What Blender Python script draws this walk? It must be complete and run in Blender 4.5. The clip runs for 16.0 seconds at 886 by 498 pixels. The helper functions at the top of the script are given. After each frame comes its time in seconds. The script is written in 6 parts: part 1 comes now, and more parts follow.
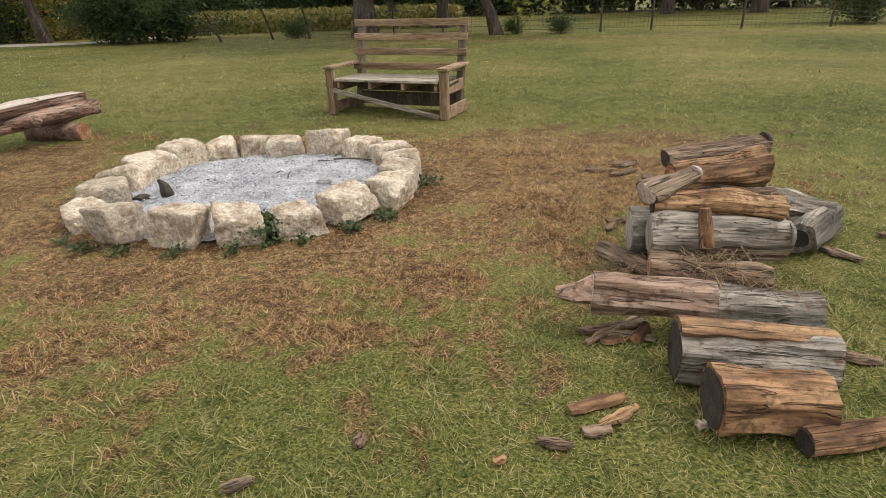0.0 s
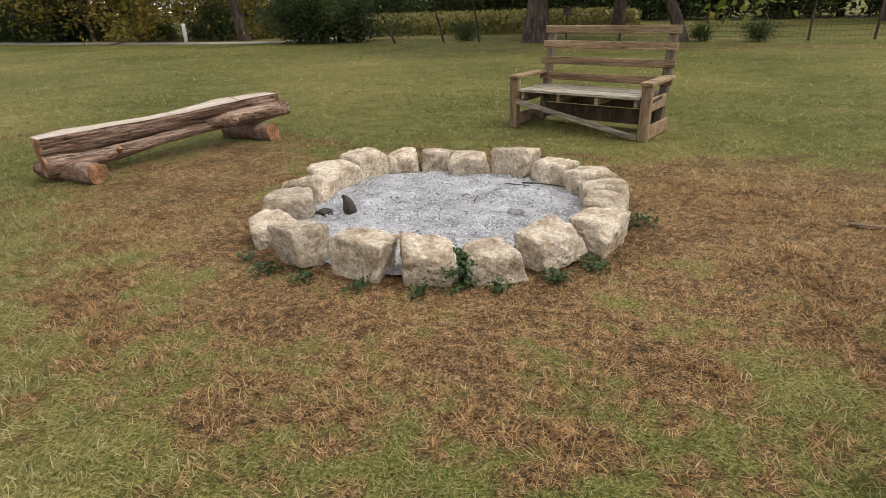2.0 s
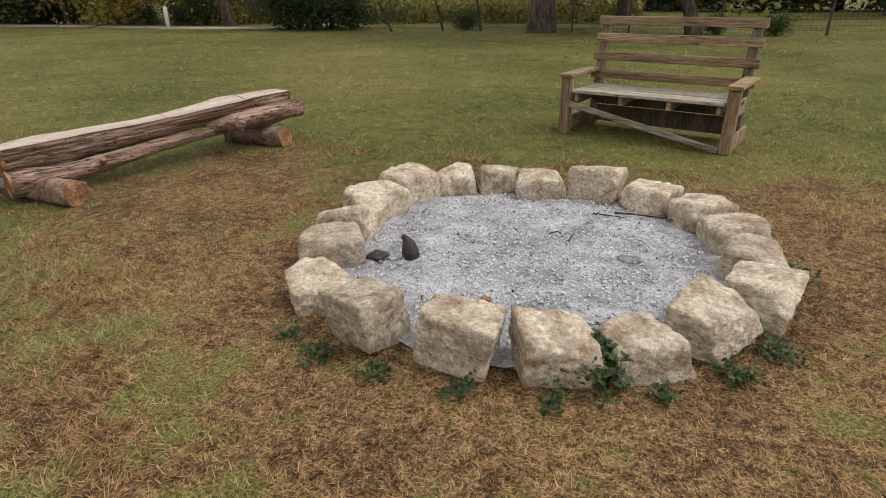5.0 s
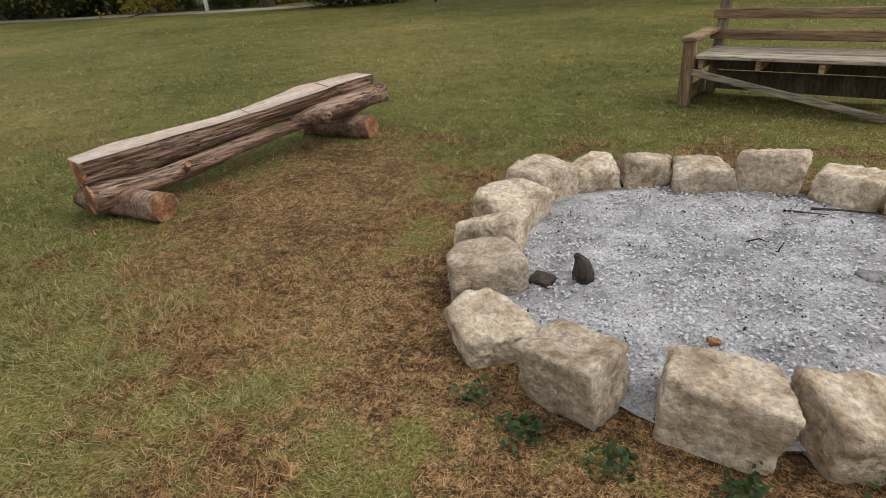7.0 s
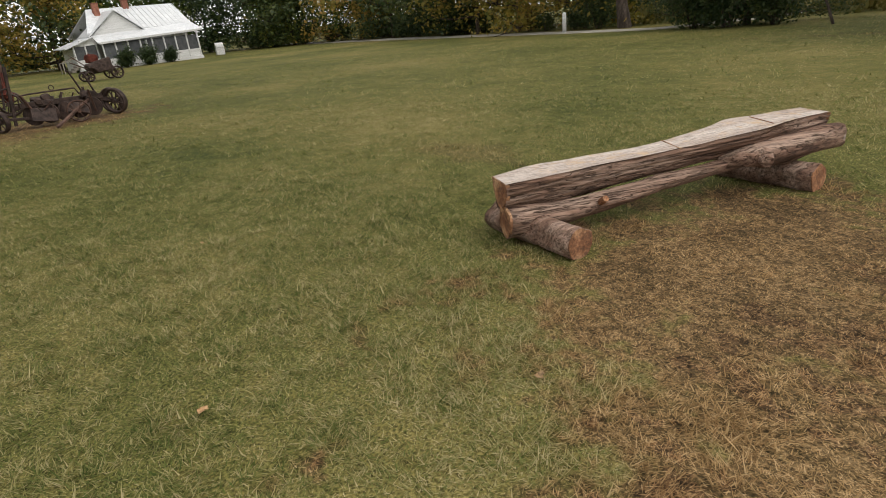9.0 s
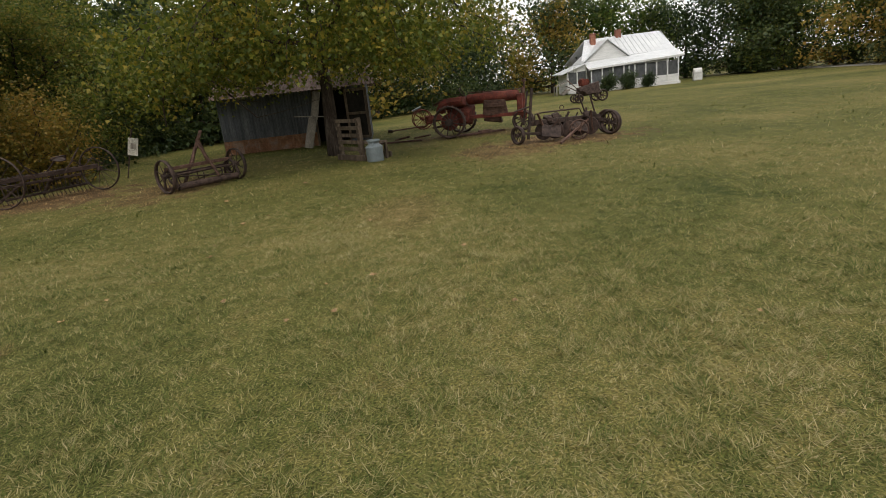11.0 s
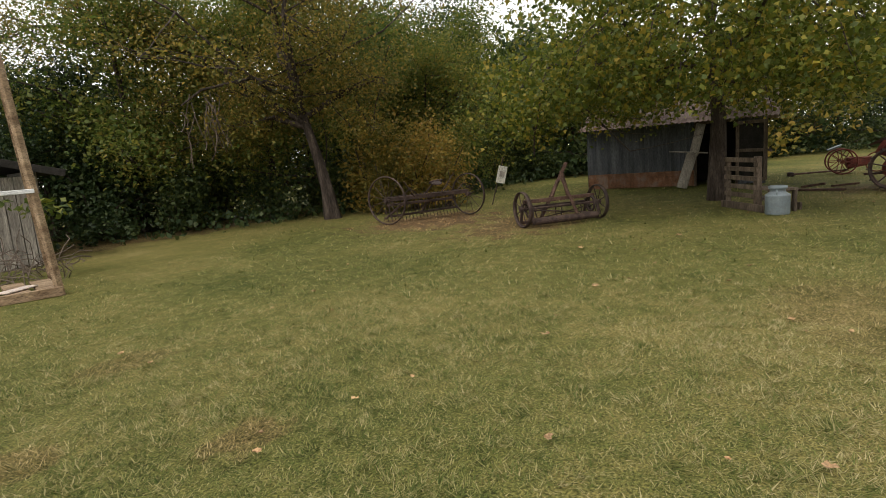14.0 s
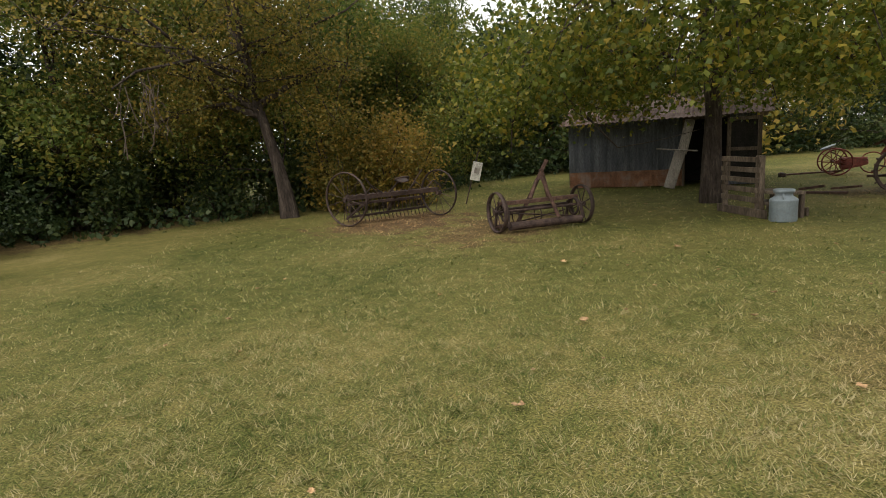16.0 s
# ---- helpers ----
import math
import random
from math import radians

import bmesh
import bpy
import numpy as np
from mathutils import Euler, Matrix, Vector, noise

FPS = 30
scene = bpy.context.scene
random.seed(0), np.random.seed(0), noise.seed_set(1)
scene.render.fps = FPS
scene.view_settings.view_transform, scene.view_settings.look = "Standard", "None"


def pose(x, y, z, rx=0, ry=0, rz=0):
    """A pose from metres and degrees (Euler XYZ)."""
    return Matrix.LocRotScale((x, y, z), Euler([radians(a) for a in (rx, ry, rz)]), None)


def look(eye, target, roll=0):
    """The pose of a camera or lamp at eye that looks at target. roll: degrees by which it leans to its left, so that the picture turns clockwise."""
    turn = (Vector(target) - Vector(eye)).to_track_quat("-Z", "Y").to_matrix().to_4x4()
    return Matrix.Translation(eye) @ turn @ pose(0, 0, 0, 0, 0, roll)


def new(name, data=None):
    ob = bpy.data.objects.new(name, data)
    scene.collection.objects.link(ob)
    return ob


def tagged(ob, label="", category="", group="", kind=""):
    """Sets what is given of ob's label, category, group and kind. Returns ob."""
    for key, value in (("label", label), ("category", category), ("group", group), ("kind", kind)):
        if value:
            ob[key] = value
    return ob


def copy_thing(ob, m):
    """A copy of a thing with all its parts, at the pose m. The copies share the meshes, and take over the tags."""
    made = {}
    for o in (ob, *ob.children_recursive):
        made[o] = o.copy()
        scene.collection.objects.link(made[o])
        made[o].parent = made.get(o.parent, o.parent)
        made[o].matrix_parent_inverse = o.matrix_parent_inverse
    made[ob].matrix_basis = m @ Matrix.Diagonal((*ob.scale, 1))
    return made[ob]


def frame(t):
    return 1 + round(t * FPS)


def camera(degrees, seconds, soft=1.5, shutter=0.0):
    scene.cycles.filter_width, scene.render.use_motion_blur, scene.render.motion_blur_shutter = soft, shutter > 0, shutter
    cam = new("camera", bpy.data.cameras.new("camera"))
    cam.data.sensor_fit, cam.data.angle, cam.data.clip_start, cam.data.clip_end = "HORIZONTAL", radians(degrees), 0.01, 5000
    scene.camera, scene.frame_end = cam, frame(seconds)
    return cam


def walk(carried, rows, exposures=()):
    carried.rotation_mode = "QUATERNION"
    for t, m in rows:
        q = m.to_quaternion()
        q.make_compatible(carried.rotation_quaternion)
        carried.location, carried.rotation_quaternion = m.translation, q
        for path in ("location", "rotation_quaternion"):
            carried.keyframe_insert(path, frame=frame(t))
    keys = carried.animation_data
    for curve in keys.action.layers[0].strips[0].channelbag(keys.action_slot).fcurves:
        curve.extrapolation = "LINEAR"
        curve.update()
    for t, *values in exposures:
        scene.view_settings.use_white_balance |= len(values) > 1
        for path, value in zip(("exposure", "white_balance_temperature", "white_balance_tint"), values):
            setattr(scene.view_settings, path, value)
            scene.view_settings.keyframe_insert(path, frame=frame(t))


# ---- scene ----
cam = camera(76.0, 16.0, soft=0.7)
PATH = [
    (0.0, pose(0.000, 0.000, 1.500, 65.90, 1.80, -0.80)),
    (0.5, pose(-0.054, 0.225, 1.527, 66.90, 3.50, 7.10)),
    (1.0, pose(-0.126, 0.351, 1.527, 66.60, 3.60, 14.80)),
    (1.5, pose(-0.306, 0.495, 1.518, 66.50, 1.50, 16.60)),
    (2.0, pose(-0.495, 0.657, 1.527, 66.60, 1.70, 14.30)),
    (2.5, pose(-0.594, 0.918, 1.527, 67.60, 3.00, 14.30)),
    (3.0, pose(-0.666, 1.071, 1.527, 67.20, 2.60, 15.40)),
    (3.5, pose(-0.855, 1.179, 1.509, 66.30, 1.00, 13.30)),
    (6.0, pose(-1.782, 1.746, 1.509, 64.00, 0.90, 12.80)),
    (6.5, pose(-2.025, 1.836, 1.500, 62.20, 1.70, 14.20)),
    (7.0, pose(-2.205, 2.052, 1.491, 62.90, 4.20, 15.30)),
    (7.5, pose(-2.376, 2.187, 1.509, 64.00, 2.70, 18.90)),
    (8.0, pose(-2.691, 2.232, 1.500, 66.00, 3.80, 24.20)),
    (8.5, pose(-2.970, 2.205, 1.491, 66.60, 4.60, 34.30)),
    (9.0, pose(-3.276, 2.241, 1.500, 67.40, 5.20, 46.30)),
    (9.5, pose(-3.546, 2.196, 1.491, 68.90, 5.80, 60.90)),
    (10.0, pose(-3.852, 2.061, 1.500, 70.50, 6.20, 71.70)),
    (12.5, pose(-5.319, 1.404, 1.527, 77.70, 3.70, 112.60)),
    (13.0, pose(-5.652, 1.269, 1.491, 78.20, 3.20, 119.00)),
    (13.5, pose(-5.967, 1.152, 1.527, 79.80, 3.90, 121.40)),
    (14.0, pose(-6.300, 1.080, 1.518, 80.70, 4.40, 124.40)),
    (14.5, pose(-6.597, 0.981, 1.518, 80.90, 2.80, 124.30)),
    (15.0, pose(-6.930, 0.774, 1.509, 81.50, 2.40, 120.80)),
    (15.5, pose(-7.263, 0.639, 1.482, 80.40, 4.00, 120.20)),
    (16.0, pose(-7.614, 0.513, 1.500, 80.00, 3.60, 122.40)),
]
walk(cam, PATH, [(0.0, 0.3), (1.5, 0.2), (3.5, 0.08), (6.0, -0.12), (7.0, -0.16), (9.0, -0.13), (10.0, -0.18), (12.5, 0.05), (14.0, 0.22), (16.0, 0.28)])

# ---------------------------------------------------------------- world and light
SUN_ELEV, SUN_AZ = radians(55), radians(80)
world = bpy.data.worlds.new("overcast_sky")
scene.world = world
world.use_nodes = True
wn, wl = world.node_tree.nodes, world.node_tree.links
wn.clear()
sky = wn.new("ShaderNodeTexSky")
sky.sky_type, sky.sun_disc = "NISHITA", False
sky.sun_elevation, sky.sun_rotation = SUN_ELEV, SUN_AZ
sky.air_density, sky.dust_density = 1.0, 6.0
cloud = wn.new("ShaderNodeMix")
cloud.data_type = "RGBA"
cloud.inputs["Factor"].default_value = 0.85
cloud.inputs["B"].default_value = (13.6, 13.4, 13.0, 1)
wl.new(sky.outputs["Color"], cloud.inputs["A"])
wbg = wn.new("ShaderNodeBackground")
wbg.inputs["Strength"].default_value = 0.1
wl.new(cloud.outputs["Result"], wbg.inputs["Color"])
wout = wn.new("ShaderNodeOutputWorld")
wl.new(wbg.outputs["Background"], wout.inputs["Surface"])

sun = new("sun", bpy.data.lights.new("sun", "SUN"))
sun.data.energy, sun.data.angle, sun.data.color = 1.4, radians(22), (1.0, 0.96, 0.9)
sun.matrix_basis = look((0, 0, 30), (-math.sin(SUN_AZ) * 30 * math.cos(SUN_ELEV) / math.sin(SUN_ELEV),
                                     -math.cos(SUN_AZ) * 30 * math.cos(SUN_ELEV) / math.sin(SUN_ELEV), 0))


# ---------------------------------------------------------------- materials
def node(nt, kind, **inputs):
    n = nt.nodes.new(kind)
    for k, v in inputs.items():
        n.inputs[k.replace("_", " ")].default_value = v
    return n


def ramp(nt, fac, stops):
    r = nt.nodes.new("ShaderNodeValToRGB")
    el = r.color_ramp.elements
    while len(el) < len(stops):
        el.new(0.5)
    for e, (p, c) in zip(el, stops):
        e.position, e.color = p, (*c, 1)
    nt.links.new(fac, r.inputs["Fac"])
    return r.outputs["Color"]


def blend(nt, mode, fac, a, b):
    m = nt.nodes.new("ShaderNodeMix")
    m.data_type, m.blend_type = "RGBA", mode
    for key, v in (("Factor", fac), ("A", a), ("B", b)):
        if isinstance(v, (int, float)):
            m.inputs[key].default_value = v
        elif isinstance(v, tuple):
            m.inputs[key].default_value = (*v, 1)
        else:
            nt.links.new(v, m.inputs[key])
    return m.outputs["Result"]


def maths(nt, op, a, b=0.0, c=0.0):
    m = nt.nodes.new("ShaderNodeMath")
    m.operation = op
    for i, v in enumerate((a, b, c)):
        if isinstance(v, (int, float)):
            m.inputs[i].default_value = v
        else:
            nt.links.new(v, m.inputs[i])
    return m.outputs[0]


def noise_at(nt, coords, scale, detail=6, rough=0.6, stretch=None):
    if stretch:
        mp = nt.nodes.new("ShaderNodeMapping")
        mp.inputs["Scale"].default_value = stretch
        nt.links.new(coords, mp.inputs["Vector"])
        coords = mp.outputs["Vector"]
    n = node(nt, "ShaderNodeTexNoise", Scale=scale, Detail=detail, Roughness=rough)
    nt.links.new(coords, n.inputs["Vector"])
    return n.outputs["Fac"]


def fresh(name):
    m = bpy.data.materials.new(name)
    m.use_nodes = True
    nt = m.node_tree
    nt.nodes.clear()
    out = nt.nodes.new("ShaderNodeOutputMaterial")
    bsdf = nt.nodes.new("ShaderNodeBsdfPrincipled")
    nt.links.new(bsdf.outputs["BSDF"], out.inputs["Surface"])
    return m, nt, bsdf, out


def surface(name, stops, scale=4, fine=45, stretch=(1, 1, 1), rough=0.8, metal=0.0, bump=0.4, depth=0.01, vary=0.18, spec=0.3, grime=None, cracks=None, mottle=0.85):
    """A weathered surface: broad colour patches, fine grain, relief and a little change from object to object."""
    m, nt, bsdf, out = fresh(name)
    co = nt.nodes.new("ShaderNodeTexCoord").outputs["Object"]
    info = nt.nodes.new("ShaderNodeObjectInfo")
    shift = nt.nodes.new("ShaderNodeVectorMath")
    shift.operation = "ADD"
    nt.links.new(co, shift.inputs[0])
    times = nt.nodes.new("ShaderNodeVectorMath")
    times.operation = "SCALE"
    times.inputs[0].default_value = (7, 5, 3)
    nt.links.new(info.outputs["Random"], times.inputs["Scale"])
    nt.links.new(times.outputs["Vector"], shift.inputs[1])
    co = shift.outputs["Vector"]
    broad = noise_at(nt, co, scale, 6, 0.6, stretch)
    grain = noise_at(nt, co, fine, 5, 0.7, stretch)
    colour = ramp(nt, broad, stops)
    g = ramp(nt, grain, [(0.36, (0.35,) * 3), (0.52, (0.9,) * 3), (0.66, (1.25,) * 3)])
    colour = blend(nt, "MULTIPLY", mottle, colour, g)
    if grime:
        spots = ramp(nt, noise_at(nt, co, scale * 2.7, 8, 0.7), [(0.52, (0, 0, 0)), (0.66, (1, 1, 1))])
        colour = blend(nt, "MIX", spots, colour, grime)
    height = maths(nt, "ADD", broad, maths(nt, "MULTIPLY", grain, 0.7))
    if cracks:
        # dark open checks and fissures that follow the grain
        size, deep, tone = cracks
        line = noise_at(nt, co, size, 3, 0.55, tuple(k * (0.3 if k < 0.5 else 1.2) for k in stretch))
        gap = ramp(nt, maths(nt, "ABSOLUTE", maths(nt, "SUBTRACT", line, 0.5)), [(0.0, (1, 1, 1)), (deep, (0, 0, 0))])
        colour = blend(nt, "MIX", maths(nt, "MULTIPLY", gap, 0.8), colour, tone)
        height = maths(nt, "SUBTRACT", height, gap)
    hsv = nt.nodes.new("ShaderNodeHueSaturation")
    nt.links.new(maths(nt, "MULTIPLY_ADD", info.outputs["Random"], 2 * vary, 1 - vary), hsv.inputs["Value"])
    nt.links.new(colour, hsv.inputs["Color"])
    nt.links.new(hsv.outputs["Color"], bsdf.inputs["Base Color"])
    nt.links.new(maths(nt, "MULTIPLY_ADD", grain, 0.3, rough - 0.15), bsdf.inputs["Roughness"])
    bsdf.inputs["Metallic"].default_value = metal
    bsdf.inputs["Specular IOR Level"].default_value = spec
    b = node(nt, "ShaderNodeBump", Strength=bump, Distance=depth)
    nt.links.new(height, b.inputs["Height"])
    nt.links.new(b.outputs["Normal"], bsdf.inputs["Normal"])
    return m


def foliage(name, stops, gloss=0.5, patch=0.9, through_light=0.35):
    """Leaves: colour from leaf to leaf and from bough to bough, light passing through."""
    m, nt, bsdf, out = fresh(name)
    geo = nt.nodes.new("ShaderNodeNewGeometry")
    info = nt.nodes.new("ShaderNodeObjectInfo")
    n = noise_at(nt, geo.outputs["Position"], patch, 3)
    f = maths(nt, "ADD", maths(nt, "MULTIPLY", geo.outputs["Random Per Island"], 0.55), maths(nt, "MULTIPLY", n, 0.6))
    f = maths(nt, "ADD", f, maths(nt, "MULTIPLY_ADD", info.outputs["Random"], 0.3, -0.22))
    colour = ramp(nt, f, stops)
    nt.links.new(colour, bsdf.inputs["Base Color"])
    bsdf.inputs["Roughness"].default_value = gloss
    bsdf.inputs["Specular IOR Level"].default_value = 0.3
    tr = nt.nodes.new("ShaderNodeBsdfTranslucent")
    nt.links.new(colour, tr.inputs["Color"])
    mix = nt.nodes.new("ShaderNodeMixShader")
    mix.inputs[0].default_value = through_light
    nt.links.new(bsdf.outputs["BSDF"], mix.inputs[1])
    nt.links.new(tr.outputs["BSDF"], mix.inputs[2])
    nt.links.new(mix.outputs["Shader"], out.inputs["Surface"])
    return m


PIT = (-1.60, 4.78)
PIT_R = 1.22


def lawn(name, blades):
    """Mown autumn lawn: green and straw patches, trampled brown turf by the fire ring, the log seat and the old machines."""
    m, nt, bsdf, out = fresh(name)
    geo = nt.nodes.new("ShaderNodeNewGeometry")
    pos = geo.outputs["Position"]
    big = noise_at(nt, pos, 0.22, 4, 0.55)
    mid = noise_at(nt, pos, 1.9, 5, 0.62)
    small = noise_at(nt, pos, 7.0, 4, 0.65)
    tiny = noise_at(nt, pos, 60.0, 3, 0.7)
    tuft = noise_at(nt, pos, 17.0, 3, 0.6)
    f = maths(nt, "ADD", maths(nt, "MULTIPLY", big, 0.55), maths(nt, "ADD", maths(nt, "MULTIPLY", mid, 0.28), maths(nt, "MULTIPLY_ADD", small, 0.36, 0.005)))
    if blades:
        f = maths(nt, "ADD", f, maths(nt, "MULTIPLY_ADD", geo.outputs["Random Per Island"], 0.62, -0.31))
        f = maths(nt, "ADD", f, maths(nt, "MULTIPLY_ADD", tuft, 0.55, -0.275))
    else:
        f = maths(nt, "ADD", f, maths(nt, "MULTIPLY_ADD", tiny, 0.3, -0.15))
    colour = ramp(nt, f, BLADE_STOPS if blades else GRASS_STOPS)
    worn = 0.0
    wobble = maths(nt, "ADD", maths(nt, "MULTIPLY_ADD", mid, 3.2, -1.55), maths(nt, "MULTIPLY_ADD", small, 1.6, -0.8))
    for cx, cy, rx, ry, most in WORN:
        mp = nt.nodes.new("ShaderNodeMapping")
        mp.vector_type = "TEXTURE"
        mp.inputs["Location"].default_value = (cx, cy, 0)
        mp.inputs["Scale"].default_value = (rx, ry, 1000)
        nt.links.new(pos, mp.inputs["Vector"])
        ln = nt.nodes.new("ShaderNodeVectorMath")
        ln.operation = "LENGTH"
        nt.links.new(mp.outputs["Vector"], ln.inputs[0])
        mr = nt.nodes.new("ShaderNodeMapRange")
        mr.interpolation_type = "SMOOTHSTEP"
        for k, v in (("From Min", 1.28), ("From Max", 0.66), ("To Min", 0.0), ("To Max", most)):
            mr.inputs[k].default_value = v
        nt.links.new(maths(nt, "ADD", ln.outputs["Value"], wobble), mr.inputs["Value"])
        worn = maths(nt, "MAXIMUM", mr.outputs["Result"], worn)
    if blades:
        worn = maths(nt, "MULTIPLY", worn, maths(nt, "MULTIPLY_ADD", geo.outputs["Random Per Island"], -0.3, 1.1))
    dead = maths(nt, "MULTIPLY_ADD", tuft, 0.9, -0.45)
    g = maths(nt, "ADD", maths(nt, "MULTIPLY", mid, 0.6), maths(nt, "MULTIPLY", geo.outputs["Random Per Island"] if blades else tiny, 0.5))
    g = maths(nt, "ADD", g, dead)
    brown = ramp(nt, g, DRY_STOPS if blades else BROWN_STOPS)
    colour = blend(nt, "MIX", worn, colour, brown)
    if not blades:
        colour = blend(nt, "MULTIPLY", 0.8, colour, ramp(nt, tiny, [(0.36, (0.25,) * 3), (0.5, (0.95,) * 3), (0.64, (1.8,) * 3)]))
    nt.links.new(colour, bsdf.inputs["Base Color"])
    bsdf.inputs["Roughness"].default_value = 0.85
    bsdf.inputs["Specular IOR Level"].default_value = 0.1
    if not blades:
        b = node(nt, "ShaderNodeBump", Strength=0.6, Distance=0.03)
        nt.links.new(maths(nt, "ADD", small, maths(nt, "MULTIPLY", tiny, 0.5)), b.inputs["Height"])
        nt.links.new(b.outputs["Normal"], bsdf.inputs["Normal"])
    else:
        tr = nt.nodes.new("ShaderNodeBsdfTranslucent")
        nt.links.new(colour, tr.inputs["Color"])
        mix = nt.nodes.new("ShaderNodeMixShader")
        mix.inputs[0].default_value = 0.4
        nt.links.new(bsdf.outputs["BSDF"], mix.inputs[1])
        nt.links.new(tr.outputs["BSDF"], mix.inputs[2])
        nt.links.new(mix.outputs["Shader"], out.inputs["Surface"])
    return m


# centre x, y, half-axes and how far the turf is worn
WORN = [(-1.4, 4.4, 2.8, 2.3, 0.95), (0.7, 4.9, 2.3, 1.6, 0.9), (1.0, 6.0, 2.2, 0.9, 0.75), (-4.3, 5.5, 1.1, 1.7, 0.85), (-3.3, 4.2, 1.4, 0.9, 0.8),
        (-18.7, 4.8, 1.4, 1.9, 0.9), (-17.0, -4.3, 1.9, 1.2, 0.7), (-17.4, -7.0, 1.9, 1.5, 0.9), (-23.0, 3.0, 1.2, 2.2, 0.6), (-14.5, -14.2, 7.0, 1.6, 0.7),
        (-12.0, 1.2, 1.1, 0.6, 0.28), (-8.13, -1.72, 0.3, 0.22, 0.42), (-7.3, -2.7, 0.3, 0.25, 0.35), (-8.5, -3.8, 0.4, 0.25, 0.3), (-7.9, 6.85, 0.9, 0.35, 0.3), (-17.6, 3.2, 1.4, 1.2, 0.7), (6.0, 21.0, 14.0, 0.7, 0.4)]
GRASS_STOPS = [(0.34, (0.014, 0.022, 0.005)), (0.47, (0.048, 0.058, 0.013)), (0.58, (0.096, 0.096, 0.025)), (0.70, (0.155, 0.130, 0.042)), (0.86, (0.24, 0.20, 0.085))]
BLADE_STOPS = [(0.20, (0.032, 0.050, 0.012)), (0.40, (0.100, 0.132, 0.034)), (0.56, (0.200, 0.208, 0.070)), (0.74, (0.325, 0.292, 0.122)), (0.95, (0.48, 0.41, 0.23))]
BROWN_STOPS = [(0.3, (0.023, 0.014, 0.008)), (0.5, (0.088, 0.051, 0.026)), (0.66, (0.185, 0.114, 0.058)), (0.85, (0.255, 0.167, 0.088))]
DRY_STOPS = [(0.18, (0.084, 0.044, 0.021)), (0.40, (0.296, 0.173, 0.084)), (0.62, (0.483, 0.295, 0.144)), (0.85, (0.690, 0.464, 0.252))]
GROUND = lawn("lawn_soil", False)
BLADES = lawn("lawn_blades", True)
STONE = surface("limestone", [(0.34, (0.33, 0.245, 0.165)), (0.46, (0.54, 0.435, 0.325)), (0.58, (0.70, 0.60, 0.475))], 7.5, 38, rough=0.94, bump=1.0, depth=0.035, vary=0.18, mottle=0.7, grime=(0.37, 0.31, 0.26))
ASH = surface("wood_ash", [(0.34, (0.27, 0.27, 0.285)), (0.48, (0.44, 0.44, 0.465)), (0.64, (0.62, 0.62, 0.65))], 4.5, 85, rough=0.95, bump=1.0, depth=0.02, vary=0.0, grime=(0.38, 0.375, 0.39))
FLAKE = foliage("ash_flakes", [(0.25, (0.26, 0.26, 0.275)), (0.45, (0.40, 0.40, 0.42)), (0.75, (0.58, 0.58, 0.61))], 0.95, 3.0, 0.1)
ROCK_GREY = surface("sooty_grey_lump", [(0.36, (0.10, 0.10, 0.10)), (0.62, (0.22, 0.22, 0.22))], 9, 50, rough=0.95)
CHAR = surface("charred_wood", [(0.3, (0.02, 0.018, 0.016)), (0.6, (0.07, 0.055, 0.045))], 12, 90, rough=0.85, bump=0.7)
BARK = surface("grey_brown_bark", [(0.3, (0.09, 0.055, 0.035)), (0.5, (0.20, 0.13, 0.085)), (0.7, (0.33, 0.25, 0.18))], 5, 26, stretch=(0.22, 1.4, 1.4), rough=0.9, bump=1.0, depth=0.03, vary=0.2, cracks=(16, 0.022, (0.045, 0.027, 0.018)))
BARK_GREY = surface("silvered_log_wood", [(0.36, (0.12, 0.10, 0.082)), (0.5, (0.27, 0.235, 0.195)), (0.64, (0.43, 0.385, 0.33))], 5, 26, stretch=(0.18, 1.5, 1.5), rough=0.9, bump=0.9, depth=0.025, vary=0.15, grime=(0.12, 0.08, 0.05), cracks=(14, 0.014, (0.07, 0.05, 0.035)))
BARK_TAN = surface("peeled_tan_wood", [(0.34, (0.085, 0.043, 0.024)), (0.48, (0.25, 0.135, 0.068)), (0.64, (0.42, 0.26, 0.135))], 6, 26, stretch=(0.25, 1.4, 1.4), rough=0.85, bump=0.8, depth=0.02, vary=0.15, grime=(0.08, 0.04, 0.02), cracks=(7, 0.010, (0.07, 0.032, 0.018)))
BARK_PALE = surface("peeled_pinkish_bark", [(0.34, (0.15, 0.085, 0.055)), (0.48, (0.33, 0.215, 0.155)), (0.64, (0.47, 0.34, 0.26))], 6, 26, stretch=(0.25, 1.4, 1.4), rough=0.85, bump=0.8, depth=0.02, vary=0.15, grime=(0.08, 0.04, 0.02), cracks=(7, 0.010, (0.07, 0.032, 0.018)))
BARK_RED = surface("cedar_bark", [(0.34, (0.12, 0.066, 0.045)), (0.48, (0.26, 0.155, 0.11)), (0.64, (0.44, 0.31, 0.24))], 4, 26, stretch=(0.12, 1.7, 1.7), rough=0.92, bump=1.0, depth=0.03, vary=0.12, cracks=(17, 0.024, (0.05, 0.025, 0.018)))
CUT_WOOD = surface("sawn_end_grain", [(0.36, (0.17, 0.072, 0.036)), (0.5, (0.34, 0.165, 0.085)), (0.64, (0.50, 0.30, 0.17))], 7, 50, rough=0.85, bump=0.6, vary=0.2, grime=(0.12, 0.06, 0.035))
